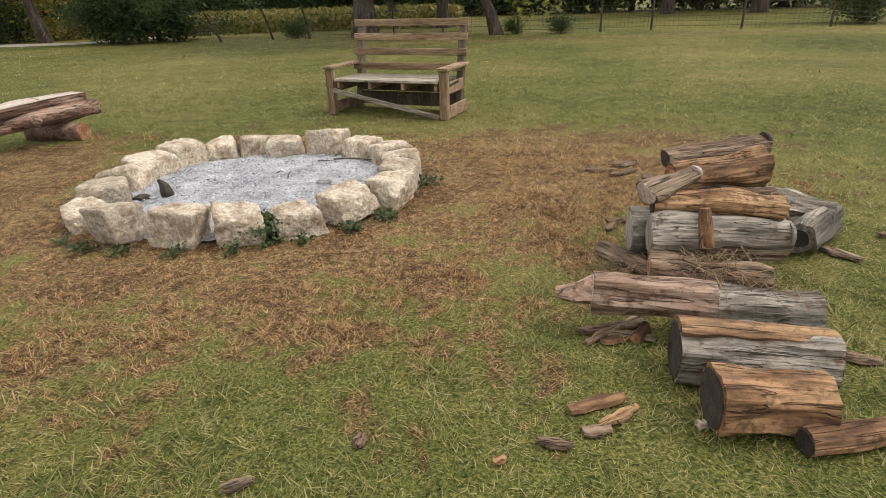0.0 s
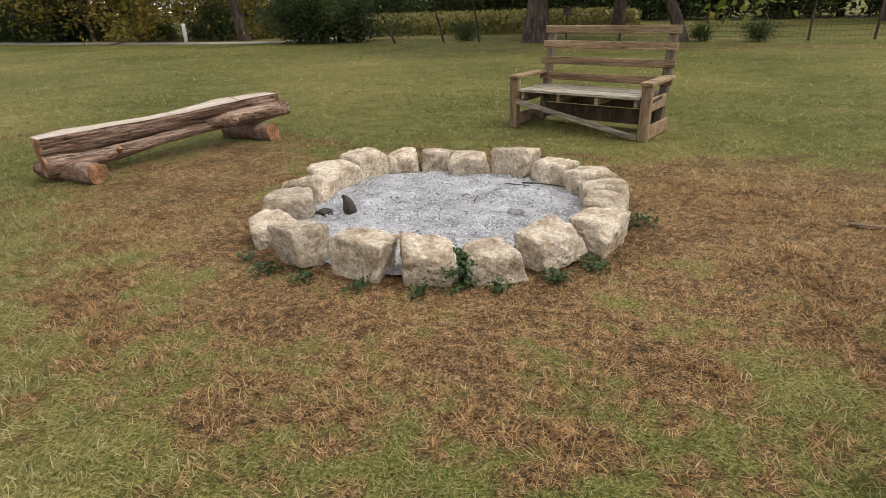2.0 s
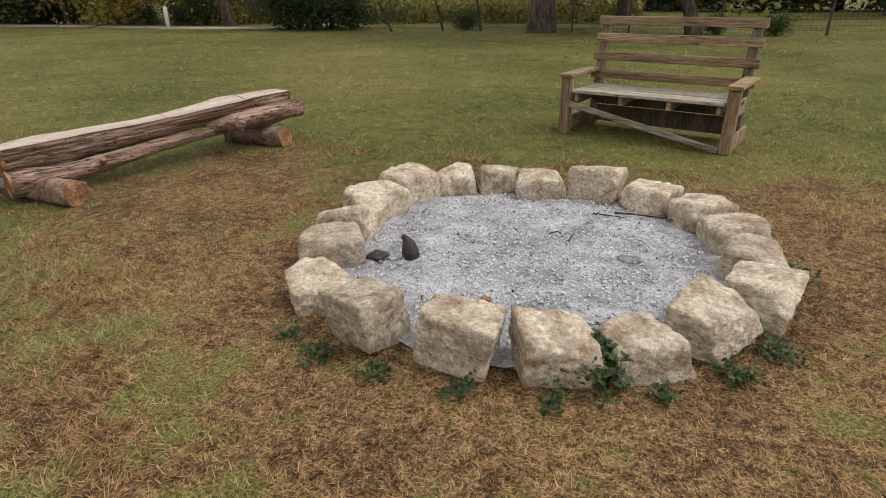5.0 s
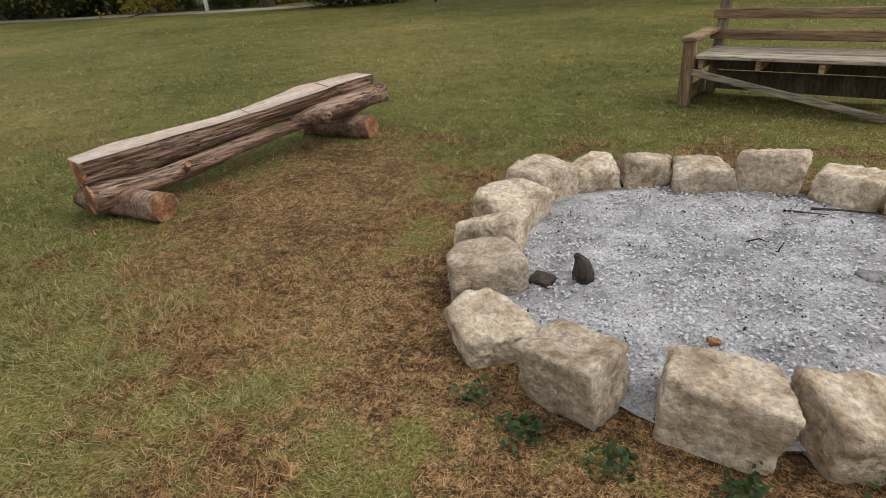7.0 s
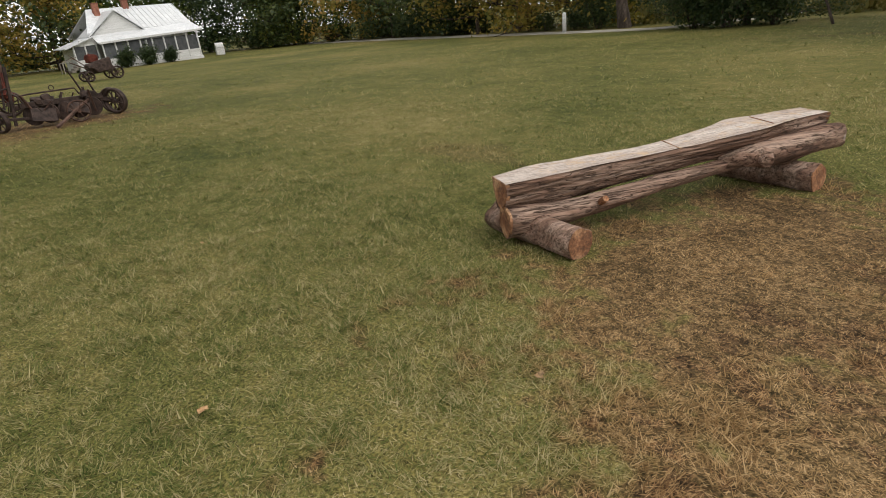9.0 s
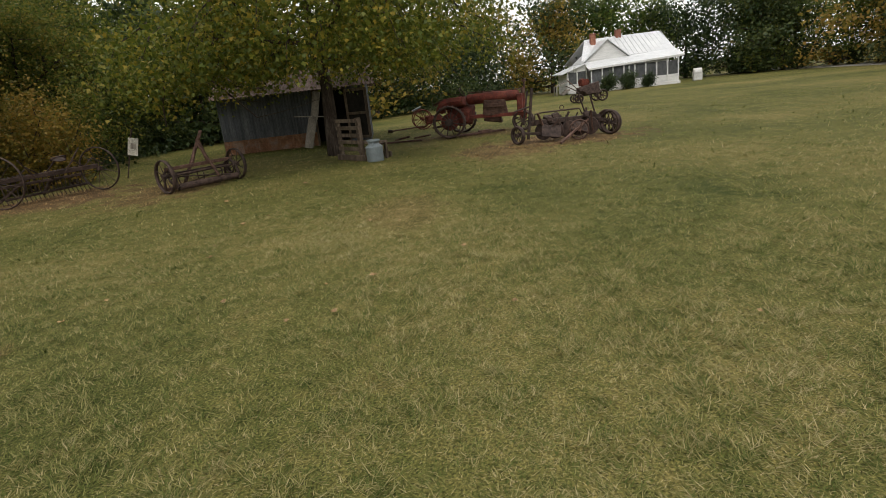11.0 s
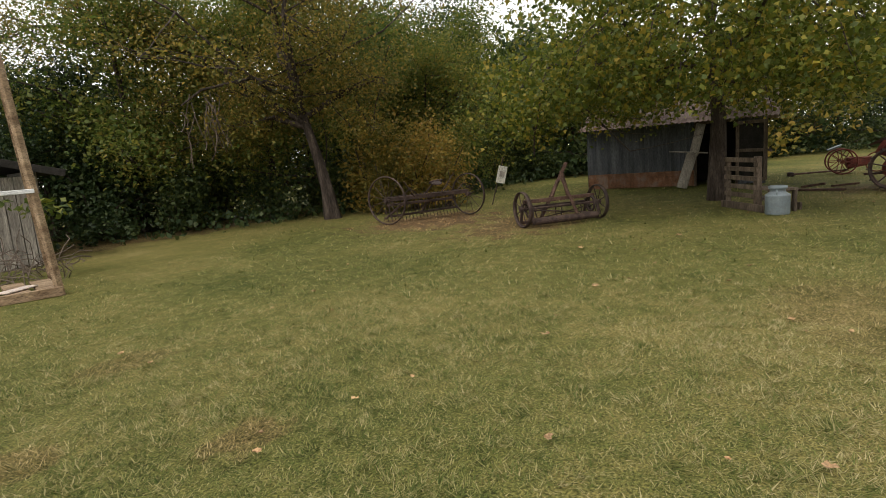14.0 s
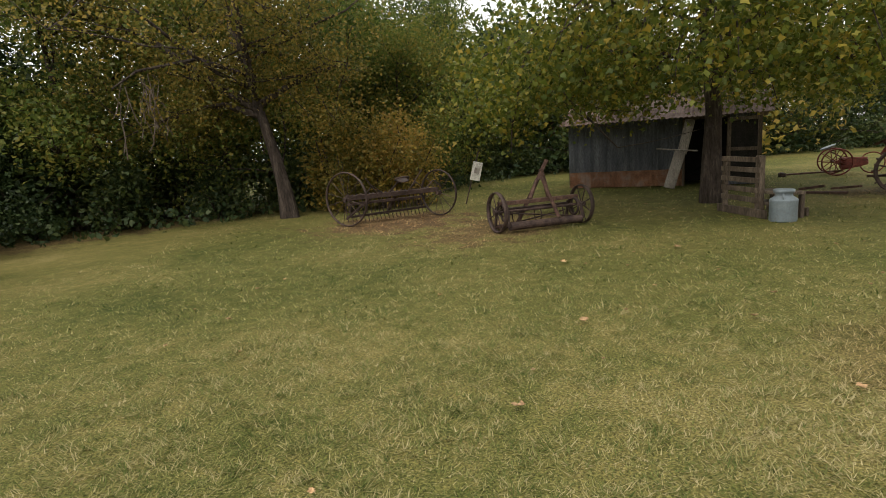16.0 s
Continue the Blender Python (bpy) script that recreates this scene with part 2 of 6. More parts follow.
PALE_WOOD = surface("fresh_sawn_wood", [(0.36, (0.41, 0.325, 0.275)), (0.5, (0.51, 0.425, 0.37)), (0.64, (0.59, 0.515, 0.46))], 3, 40, stretch=(0.3, 2.2, 1), rough=0.8, bump=0.35, vary=0.05, grime=(0.50, 0.36, 0.24), cracks=(3.0, 0.006, (0.28, 0.19, 0.12)))
BENCH_WOOD = surface("weathered_plank", [(0.34, (0.16, 0.10, 0.058)), (0.5, (0.29, 0.20, 0.12)), (0.66, (0.40, 0.29, 0.185))], 4, 40, stretch=(0.15, 1.6, 1.6), rough=0.85, bump=0.5, vary=0.16, cracks=(7, 0.012, (0.06, 0.038, 0.022)))
BENCH_POST = surface("weathered_upright", [(0.34, (0.16, 0.10, 0.058)), (0.5, (0.29, 0.20, 0.12)), (0.66, (0.40, 0.29, 0.185))], 4, 40, stretch=(1.6, 1.6, 0.15), rough=0.85, bump=0.5, vary=0.16, cracks=(7, 0.012, (0.06, 0.038, 0.022)))
GREY_SEAT = surface("silvered_seat_plank", [(0.34, (0.17, 0.14, 0.11)), (0.5, (0.31, 0.27, 0.215)), (0.66, (0.43, 0.385, 0.32))], 4, 40, stretch=(0.15, 1.6, 1.6), rough=0.88, bump=0.5, vary=0.2, cracks=(7, 0.012, (0.08, 0.06, 0.045)))
GREY_WOOD = surface("silvered_board", [(0.3, (0.16, 0.14, 0.12)), (0.5, (0.28, 0.25, 0.21)), (0.7, (0.40, 0.36, 0.31))], 3, 40, stretch=(1.6, 1.6, 0.15), rough=0.88, bump=0.5, vary=0.15)
RUST_RED = surface("rusted_red_paint", [(0.34, (0.07, 0.020, 0.015)), (0.5, (0.15, 0.032, 0.022)), (0.66, (0.19, 0.055, 0.035))], 6, 50, rough=0.75, bump=0.4, vary=0.1, grime=(0.09, 0.04, 0.026))
RUST = surface("brown_rust", [(0.3, (0.045, 0.026, 0.020)), (0.5, (0.10, 0.055, 0.040)), (0.7, (0.17, 0.10, 0.075))], 8, 60, rough=0.8, bump=0.5, vary=0.2)
IRON = surface("dark_iron", [(0.36, (0.030, 0.019, 0.016)), (0.62, (0.085, 0.055, 0.044))], 8, 60, rough=0.7, metal=0.0, bump=0.4, vary=0.2)
TIN = surface("dull_corrugated_tin", [(0.34, (0.060, 0.066, 0.075)), (0.5, (0.10, 0.108, 0.12)), (0.66, (0.16, 0.17, 0.18))], 2, 40, stretch=(2, 2, 0.3), rough=0.6, metal=0.25, bump=0.2, vary=0.15)
TIN_RUST = surface("rusted_tin", [(0.3, (0.14, 0.06, 0.03)), (0.5, (0.24, 0.12, 0.065)), (0.7, (0.26, 0.20, 0.17))], 3, 40, rough=0.8, bump=0.2, vary=0.15)
ROOF_RUST = surface("rusty_roof_sheet", [(0.34, (0.10, 0.055, 0.042)), (0.5, (0.18, 0.115, 0.09)), (0.66, (0.26, 0.19, 0.16))], 2.5, 40, rough=0.75, metal=0.1, bump=0.2, vary=0.15)
GALV = surface("galvanised_steel", [(0.3, (0.17, 0.205, 0.225)), (0.5, (0.23, 0.27, 0.29)), (0.7, (0.30, 0.34, 0.35))], 5, 50, rough=0.6, metal=0.1, bump=0.15, vary=0.05, grime=(0.20, 0.22, 0.225), mottle=0.25)
WHITE = surface("white_painted_boards", [(0.3, (0.62, 0.62, 0.61)), (0.6, (0.78, 0.78, 0.77))], 2, 30, stretch=(0.4, 0.4, 5), rough=0.7, bump=0.2, vary=0.04)
WHITE_ROOF = surface("bright_metal_roof", [(0.3, (0.66, 0.68, 0.70)), (0.6, (0.80, 0.81, 0.82))], 1.5, 30, rough=0.4, metal=0.15, bump=0.05, vary=0.03)
SCREEN = surface("dark_insect_screen", [(0.3, (0.06, 0.065, 0.07)), (0.6, (0.12, 0.125, 0.13))], 3, 60, rough=0.6, bump=0.1)
BRICK = surface("red_brick", [(0.3, (0.20, 0.075, 0.05)), (0.6, (0.34, 0.15, 0.10))], 6, 40, rough=0.9)
GRAVEL = surface("pale_gravel", [(0.3, (0.30, 0.27, 0.23)), (0.5, (0.42, 0.39, 0.34)), (0.7, (0.52, 0.49, 0.44))], 1.2, 30, rough=0.95, bump=0.5)
TRUNK = surface("tree_bark", [(0.36, (0.035, 0.026, 0.020)), (0.5, (0.070, 0.052, 0.040)), (0.64, (0.12, 0.093, 0.075))], 4, 18, stretch=(2, 2, 0.4), rough=0.95, bump=1.0, depth=0.05, vary=0.2)
VINE = surface("dry_vine", [(0.3, (0.09, 0.065, 0.048)), (0.7, (0.19, 0.15, 0.115))], 6, 40, rough=0.95)
DARK_WOOD = surface("dark_weathered_board", [(0.34, (0.075, 0.055, 0.04)), (0.5, (0.14, 0.105, 0.075)), (0.66, (0.22, 0.17, 0.125))], 3, 40, stretch=(1.6, 1.6, 0.3), rough=0.88, bump=0.5, vary=0.15)
# near-black: real dark boards, and the painted shade inside the tin shed
DARK_BOARDS_AND_SHADE = surface("dark_boards_and_shade", [(0.3, (0.018, 0.016, 0.014)), (0.7, (0.04, 0.035, 0.03))], 4, 30, rough=0.95)
SIGN_BOARD = surface("pale_sign_board", [(0.3, (0.42, 0.40, 0.34)), (0.7, (0.55, 0.53, 0.46))], 4, 30, rough=0.7, bump=0.1)
STRAW = surface("dry_straw", [(0.3, (0.13, 0.085, 0.045)), (0.7, (0.33, 0.24, 0.14))], 9, 40, rough=0.9)
DEAD_LEAF = surface("fallen_leaf", [(0.3, (0.28, 0.15, 0.07)), (0.7, (0.50, 0.34, 0.18))], 20, 60, rough=0.8, vary=0.3)
LEAF_GREEN = foliage("woodland_leaves", [(0.2, (0.050, 0.085, 0.016)), (0.45, (0.105, 0.145, 0.028)), (0.7, (0.185, 0.20, 0.040)), (0.9, (0.31, 0.25, 0.05))], through_light=0.55)
LEAF_DARK = foliage("dark_cedar_leaves", [(0.2, (0.022, 0.042, 0.015)), (0.5, (0.046, 0.072, 0.023)), (0.85, (0.100, 0.118, 0.032))], through_light=0.40)
LEAF_AUTUMN = foliage("turning_leaves", [(0.2, (0.13, 0.135, 0.028)), (0.42, (0.24, 0.205, 0.040)), (0.65, (0.37, 0.265, 0.055)), (0.9, (0.46, 0.28, 0.075))], through_light=0.6)
LEAF_SYCAMORE = foliage("sycamore_leaves", [(0.2, (0.044, 0.070, 0.011)), (0.45, (0.100, 0.130, 0.019)), (0.7, (0.185, 0.195, 0.028)), (0.92, (0.38, 0.28, 0.040))], through_light=0.45)
LEAF_TURNING = foliage("thin_autumn_leaves", [(0.2, (0.115, 0.115, 0.024)), (0.42, (0.22, 0.180, 0.036)), (0.65, (0.34, 0.235, 0.048)), (0.9, (0.42, 0.25, 0.062))], through_light=0.55)
LEAF_CLOVER = foliage("clover_leaves", [(0.2, (0.035, 0.065, 0.025)), (0.8, (0.085, 0.125, 0.045))], patch=6)
FIELD = foliage("tall_yellow_weeds", [(0.2, (0.085, 0.095, 0.022)), (0.5, (0.17, 0.155, 0.042)), (0.85, (0.27, 0.22, 0.07))], patch=0.4)


# ---------------------------------------------------------------- builders
def part(name, bm, material, parent=None, label="", smooth=False):
    me = bpy.data.meshes.new(name)
    bm.normal_update()
    bm.to_mesh(me)
    bm.free()
    me.materials.append(material)
    if smooth:
        me.polygons.foreach_set("use_smooth", [True] * len(me.polygons))
    ob = new(name, me)
    if parent:
        ob.parent = parent
    return tagged(ob, label)


def thing(name, m, label, category, group="", kind=""):
    ob = new(name)
    ob.matrix_basis = m
    ob.empty_display_size = 0.1
    return tagged(ob, label, category, group, kind)


def arrays(name, verts, faces, material, parent=None, label=""):
    """One mesh from numpy arrays; all faces have the same number of corners."""
    me = bpy.data.meshes.new(name)
    k = faces.shape[1]
    me.vertices.add(len(verts))
    me.vertices.foreach_set("co", np.ascontiguousarray(verts, dtype=np.float32).ravel())
    me.loops.add(faces.size)
    me.loops.foreach_set("vertex_index", np.ascontiguousarray(faces, dtype=np.int32).ravel())
    me.polygons.add(len(faces))
    me.polygons.foreach_set("loop_start", np.arange(0, faces.size, k, dtype=np.int32))
    me.update(calc_edges=True)
    me.materials.append(material)
    ob = new(name, me)
    if parent:
        ob.parent = parent
    return tagged(ob, label)


def beam(p, q, w, h, bevel=0.006, bm=None, up=(0, 0, 1)):
    """A squared board from p to q, w wide and h high, with eased edges."""
    own = bmesh.new()
    p, q = Vector(p), Vector(q)
    x = (q - p).normalized()
    y = Vector(up).cross(x)
    y = y.normalized() if y.length > 1e-4 else Vector((0, 1, 0))
    z = x.cross(y)
    m = Matrix((x, y, z)).transposed().to_4x4()
    m.translation = (p + q) / 2
    bmesh.ops.create_cube(own, size=1, matrix=m @ Matrix.Diagonal(((q - p).length, w, h, 1)))
    if bevel:
        bmesh.ops.bevel(own, geom=own.edges[:], offset=min(bevel, 0.4 * w, 0.4 * h), segments=1, affect="EDGES")
    return join(bm, own)


def join(bm, own):
    if bm is None:
        return own
    me = bpy.data.meshes.new("tmp")
    own.to_mesh(me)
    own.free()
    bm.from_mesh(me)
    bpy.data.meshes.remove(me)
    return bm


def sweep(points, radii, n=10, bm=None, rough=0.0, seed=0, caps=True, squash=None, closed=False):
    """A tube along points; rough makes the wall uneven. squash(i, angle) may scale the radius."""
    bm = bm or bmesh.new()
    pts = [Vector(p) for p in points]
    rings, last = [], None
    for i, p in enumerate(pts):
        if closed:
            d = pts[(i + 1) % len(pts)] - pts[i - 1]
        else:
            d = pts[min(i + 1, len(pts) - 1)] - pts[max(i - 1, 0)]
        d.normalize()
        side = last - d * last.dot(d) if last else d.cross(Vector((0, 0, 1)) if abs(d.z) < 0.95 else Vector((0, 1, 0)))
        side.normalize()
        last = side
        other = d.cross(side)
        ring = []
        for k in range(n):
            a = 2 * math.pi * k / n
            r = radii[i] if isinstance(radii, (list, tuple)) else radii
            if squash:
                r *= squash(i, a)
            v = side * math.cos(a) + other * math.sin(a)
            if rough:
                r *= 1 + rough * noise.noise(Vector((seed * 3.1 + p.x * 4, p.y * 4, p.z * 4)) + v * 1.3)
            ring.append(bm.verts.new(p + v * r))
        rings.append(ring)
    for i in range(len(rings) - (0 if closed else 1)):
        a, b = rings[i], rings[(i + 1) % len(rings)]
        for k in range(n):
            bm.faces.new((a[k], a[(k + 1) % n], b[(k + 1) % n], b[k]))
    if caps and not closed:
        bm.faces.new(rings[0][::-1])
        bm.faces.new(rings[-1])
    return bm


def rod(p, q, r, n=8, bm=None):
    return sweep([p, q], r, n, bm)


def ring_of(centre, axis, radius, r, n=28, k=6, bm=None, wide=1.0):
    """A hoop about an axis; wide stretches its section along the axis."""
    axis = Vector(axis).normalized()
    a = axis.cross(Vector((0, 0, 1)) if abs(axis.z) < 0.9 else Vector((1, 0, 0))).normalized()
    b = axis.cross(a)
    bm = bm or bmesh.new()
    rings = []
    for i in range(n):
        t = 2 * math.pi * i / n
        out = a * math.cos(t) + b * math.sin(t)
        rings.append([bm.verts.new(Vector(centre) + out * (radius + r * math.cos(2 * math.pi * j / k)) + axis * (r * wide * math.sin(2 * math.pi * j / k))) for j in range(k)])
    for i in range(n):
        for j in range(k):
            bm.faces.new((rings[i][j], rings[(i + 1) % n][j], rings[(i + 1) % n][(j + 1) % k], rings[i][(j + 1) % k]))
    return bm


def wheel(parent, centre, axis, radius, spokes, material, rim=0.03, wide=2.0, hub=0.07, spoke=0.014, lugs=0):
    """A spoked steel wheel under its machine: rim, hub and every spoke."""
    axis = Vector(axis).normalized()
    w = part("wheel", ring_of(centre, axis, radius - rim, rim, wide=wide), material, parent, smooth=True)
    c = Vector(centre)
    part("hub", sweep([c - axis * hub, c + axis * hub], hub * 0.8, 12), material, w)
    a = axis.cross(Vector((0, 0, 1))).normalized()
    b = axis.cross(a)
    for i in range(spokes):
        t = 2 * math.pi * (i + 0.5) / spokes
        d = a * math.cos(t) + b * math.sin(t)
        part("spoke", rod(c + d * hub * 0.5, c + d * (radius - rim), spoke, 6), material, w)
    for i in range(lugs):
        t = 2 * math.pi * i / lugs
        d = a * math.cos(t) + b * math.sin(t)
        s = axis * rim * wide * (0.9 if i % 2 else -0.9)
        part("lug", beam(c + d * (radius - 0.01) - s * 0.2, c + d * (radius - 0.01) + s, 0.03, 0.05, 0.004, up=d), material, w)
    return w


def rock(size, seed, cuts=9, sub=4, relief=0.014):
    """A quarried block: tilted split faces, knocked-off corners, chipped edges and a pitted skin. Its base lies at z = 0."""
    rng = random.Random(seed)
    planes = []
    for ax in range(3):
        for s in (-1, 1):
            n = Vector([rng.uniform(-0.22, 0.22) for _ in range(3)])
            n[ax] = s
            planes.append((n.normalized(), size[ax] / 2 * rng.uniform(0.90, 1.03)))
    for _ in range(cuts):
        n = Vector([rng.choice((-1, 1)) * rng.uniform(0.25, 1) / size[i] for i in range(3)]).normalized()
        reach = sum(abs(n[i]) * size[i] / 2 for i in range(3))
        planes.append((n, reach * rng.uniform(0.72, 0.94)))
    bm = bmesh.new()
    bmesh.ops.create_icosphere(bm, subdivisions=sub, radius=1)
    off = Vector((seed * 1.7, seed * 0.9, 0))
    for v in bm.verts:
        d = Vector((v.co.x * size[0], v.co.y * size[1], v.co.z * size[2])).normalized()
        near = sorted(((max(d.dot(n), 1e-3) / dist, i) for i, (n, dist) in enumerate(planes)), reverse=True)[:2]
        r = (near[0][0] ** 90 + near[1][0] ** 90) ** (-1 / 90)
        p = d * r
        edge = max(0.0, 1 - (near[0][0] - near[1][0]) / near[0][0] / 0.10)
        chip = max(0.0, noise.noise(p * 17 + off)) * edge
        p += d * relief * (0.75 * noise.fractal(p * 22 + off, 0.7, 2.1, 4) + 0.6 * noise.noise(p * 8 + off) - 2.0 * chip)
        v.co = p + Vector((0, 0, size[2] / 2))
    return bm


def leaves(centres, spread, per, size, seed, shape="oval", droop=0.3, flat=0.55):
    """Arrays for many small leaves scattered round the given centres."""
    rng = np.random.default_rng(seed)
    c = np.repeat(np.asarray(centres, float), per, axis=0)
    n = len(c)
    c = c + rng.normal(0, 1, (n, 3)) * np.asarray(spread)
    nrm = rng.normal(0, 1, (n, 3)) + np.array((0, 0, flat * 2))
    nrm /= np.linalg.norm(nrm, axis=1)[:, None]
    a = np.cross(nrm, rng.normal(0, 1, (n, 3)))
    a /= np.linalg.norm(a, axis=1)[:, None] + 1e-9
    a[:, 2] -= droop
    a /= np.linalg.norm(a, axis=1)[:, None]
    b = np.cross(nrm, a)
    b /= np.linalg.norm(b, axis=1)[:, None] + 1e-9
    s = (size * rng.uniform(0.6, 1.35, n))[:, None]
    if shape == "lobed":
        form = [(-0.5, 0), (-0.1, 0.5), (0.08, 0.24), (0.55, 0), (0.08, -0.24), (-0.1, -0.5)]
    elif shape == "needle":
        form = [(-0.5, 0.012), (0.5, 0.008), (0.5, -0.008), (-0.5, -0.012)]
    else:
        form = [(-0.5, 0), (-0.05, 0.32), (0.5, 0), (-0.05, -0.32)]
    k = len(form)
    verts = np.empty((n, k, 3))
    for i, (u, v) in enumerate(form):
        verts[:, i] = c + a * s * u + b * s * v + nrm * s * (0.12 if abs(v) > 0.2 else 0)
    return verts.reshape(-1, 3), np.arange(n * k).reshape(n, k)


def limbs(bm, base, way, length, radius, depth, rng, ends, spread=0.7, lift=0.15, n=6):
    """Branches that fork and taper; ends collects the places where leaves grow."""
    pts, d, p = [Vector(base)], Vector(way).normalized(), Vector(base)
    steps = 4
    for i in range(steps):
        d = (d + Vector((rng.uniform(-1, 1), rng.uniform(-1, 1), rng.uniform(-0.6, 1) * 0.6 + lift)) * 0.22).normalized()
        p = p + d * length / steps
        pts.append(p.copy())
    tip = 0.5 if depth else 0.2
    sweep(pts, [radius * (1 - (1 - tip) * i / steps) for i in range(steps + 1)], max(3, n), bm, 0.25, rng.random() * 9, caps=False)
    if depth < 2:
        ends.extend([tuple(q) for q in pts[1:]])
    if depth:
        for i in range(rng.randint(3, 4)):
            k = rng.randint(2, steps)
            out = Vector((rng.uniform(-1, 1), rng.uniform(-1, 1), rng.uniform(-0.5, 0.9))).normalized()
            limbs(bm, pts[k], d * (1 - spread) + out * spread, length * rng.uniform(0.55, 0.8), radius * tip * 0.9, depth - 1, rng, ends, spread, lift, n - 2)


def tree(name, m, label, height, radius, crown, leaf_mat, seed, per=26, leaf=0.16, lean=(0, 0), fork=0.35, shape="oval", low=0.0, spread=0.45, group="", boughs=7, droop=0.3, depth=2, skirt=None, hang=None, arms=()):
    """A tree: a tapered, leaning trunk with forking limbs, and a crown of separate leaves."""
    rng = random.Random(seed)
    t = thing(name, m, label, "tree", group)
    bm, ends = bmesh.new(), []
    pts = []
    for i in range(9):
        f = i / 8
        pts.append(Vector((lean[0] * height * f ** 1.2 + 0.06 * height * (noise.noise(Vector((seed, f * 3, 0))) if i else 0) * f, lean[1] * height * f ** 1.2 + 0.06 * height * noise.noise(Vector((0, seed, f * 3))) * f, height * 0.8 * f - (0.08 if i == 0 else 0))))
    rad = [radius * (1.45 if i == 0 else 1.08 if i == 1 else 1 - 0.8 * (i / 8)) for i in range(9)]
    sweep(pts, rad, 12 if depth > 1 else 7, bm, 0.25, seed, caps=False)
    for i in range(boughs):
        f = fork + (0.95 - fork) * (i + rng.random() * 0.6) / boughs
        k = min(int(f * 8), 7)
        base = pts[k].lerp(pts[k + 1], f * 8 - k)
        a = i * 2.4 + rng.uniform(-0.4, 0.4)
        rise = -0.05 + 0.9 * f + low * -0.5
        limbs(bm, base, (math.cos(a), math.sin(a), rise), crown * rng.uniform(0.5, 0.75) * (1.15 - 0.55 * f), radius * 0.42 * (1.1 - 0.6 * f), depth, rng, ends)
    ends.extend([tuple(p) for p in pts[6:]])
    for f, r, steps in arms:
        # a thick bough with side branches along it, from a share of the trunk's height
        k = min(int(f * 8), 7)
        p = pts[k].lerp(pts[k + 1], f * 8 - k)
        run = [p]
        for step in steps:
            p = p + Vector(step)
            run.append(p + Vector((rng.uniform(-0.1, 0.1), rng.uniform(-0.1, 0.1), rng.uniform(-0.06, 0.06))))
        sweep(run, [r * (1 - 0.75 * i / len(steps)) for i in range(len(run))], 9, bm, 0.3, seed + f, caps=False)
        for i, q in enumerate(run[1:]):
            for _ in range(4):
                limbs(bm, q, (rng.uniform(-1, 1), rng.uniform(-1, 1), rng.uniform(-0.7, 0.5)), rng.uniform(0.9, 1.5), r * 0.22, 1, rng, ends, n=5)
    if hang:
        # branchlets that droop from the crown: how many, how far out, between which heights
        count, r0, r1, z0, z1 = hang
        for i in range(count):
            a, r = rng.uniform(0, 2 * math.pi), rng.uniform(r0, r1)
            z = rng.uniform(z0, z1)
            tip = Vector((r * math.cos(a), r * math.sin(a), z))
            mid = tip + Vector((-0.3 * math.cos(a), -0.3 * math.sin(a), 0.5))
            sweep([mid + Vector((-0.8 * math.cos(a), -0.8 * math.sin(a), 0.5)), mid, tip], [0.02, 0.014, 0.006], 4, bm, caps=False)
            ends.extend([tuple(tip), tuple(mid), tuple(tip.lerp(mid, 0.5))])
    part("trunk", bm, TRUNK, t, smooth=True)
    v, f = leaves(ends, (spread, spread, spread * 0.8), per, leaf, seed, shape, droop)
    low_z = v.reshape(len(f), -1, 3)[:, :, 2].min(axis=1)
    keep = low_z > 0.1
    if skirt:
        # the height at which the crown ends, on its two sides
        side = v.reshape(len(f), -1, 3)[:, 0, 1]
        keep &= low_z > np.where(side < skirt[2], skirt[1], skirt[0]) + np.random.default_rng(seed).normal(0, 0.22, len(f))
    v = v.reshape(len(f), -1, 3)[keep].reshape(-1, 3)
    arrays("crown", v, np.arange(len(v)).reshape(-1, f.shape[1]), leaf_mat, t)
    return t


def shrub(name, m, label, size, leaf_mat, seed, count=2600, leaf=0.14, group="", category="shrub"):
    """A bush: many stems from the ground and leaves in uneven clumps."""
    rng = random.Random(seed)
    t = thing(name, m, label, category, group)
    bm, ends = bmesh.new(), []
    for i in range(9):
        a = i * 2.4 + rng.random()
        end = Vector((math.cos(a) * size[0] * rng.uniform(0.2, 0.8), math.sin(a) * size[1] * rng.uniform(0.2, 0.8), size[2] * rng.uniform(0.45, 0.95)))
        mid = end * 0.5 + Vector((rng.uniform(-0.1, 0.1), rng.uniform(-0.1, 0.1), 0.15 * size[2]))
        sweep([Vector((end.x * 0.15, end.y * 0.15, -0.03)), mid, end], [0.03, 0.02, 0.008], 5, bm, caps=False)
        for _ in range(4):
            ends.append(tuple(mid.lerp(end, rng.uniform(-0.7, 1.1)) + Vector((rng.uniform(-1, 1) * size[0], rng.uniform(-1, 1) * size[1], rng.uniform(-1, 1) * size[2])) * 0.28))
    part("stem", bm, TRUNK, t)
    v, f = leaves(ends, (size[0] * 0.2, size[1] * 0.2, size[2] * 0.16), count // len(ends), leaf, seed, "oval", 0.4)
    keep = v.reshape(len(f), -1, 3)[:, :, 2].min(axis=1) > 0.0
    v = v.reshape(len(f), -1, 3)[keep].reshape(-1, 3)
    arrays("foliage", v, np.arange(len(v)).reshape(-1, f.shape[1]), leaf_mat, t)
    return t


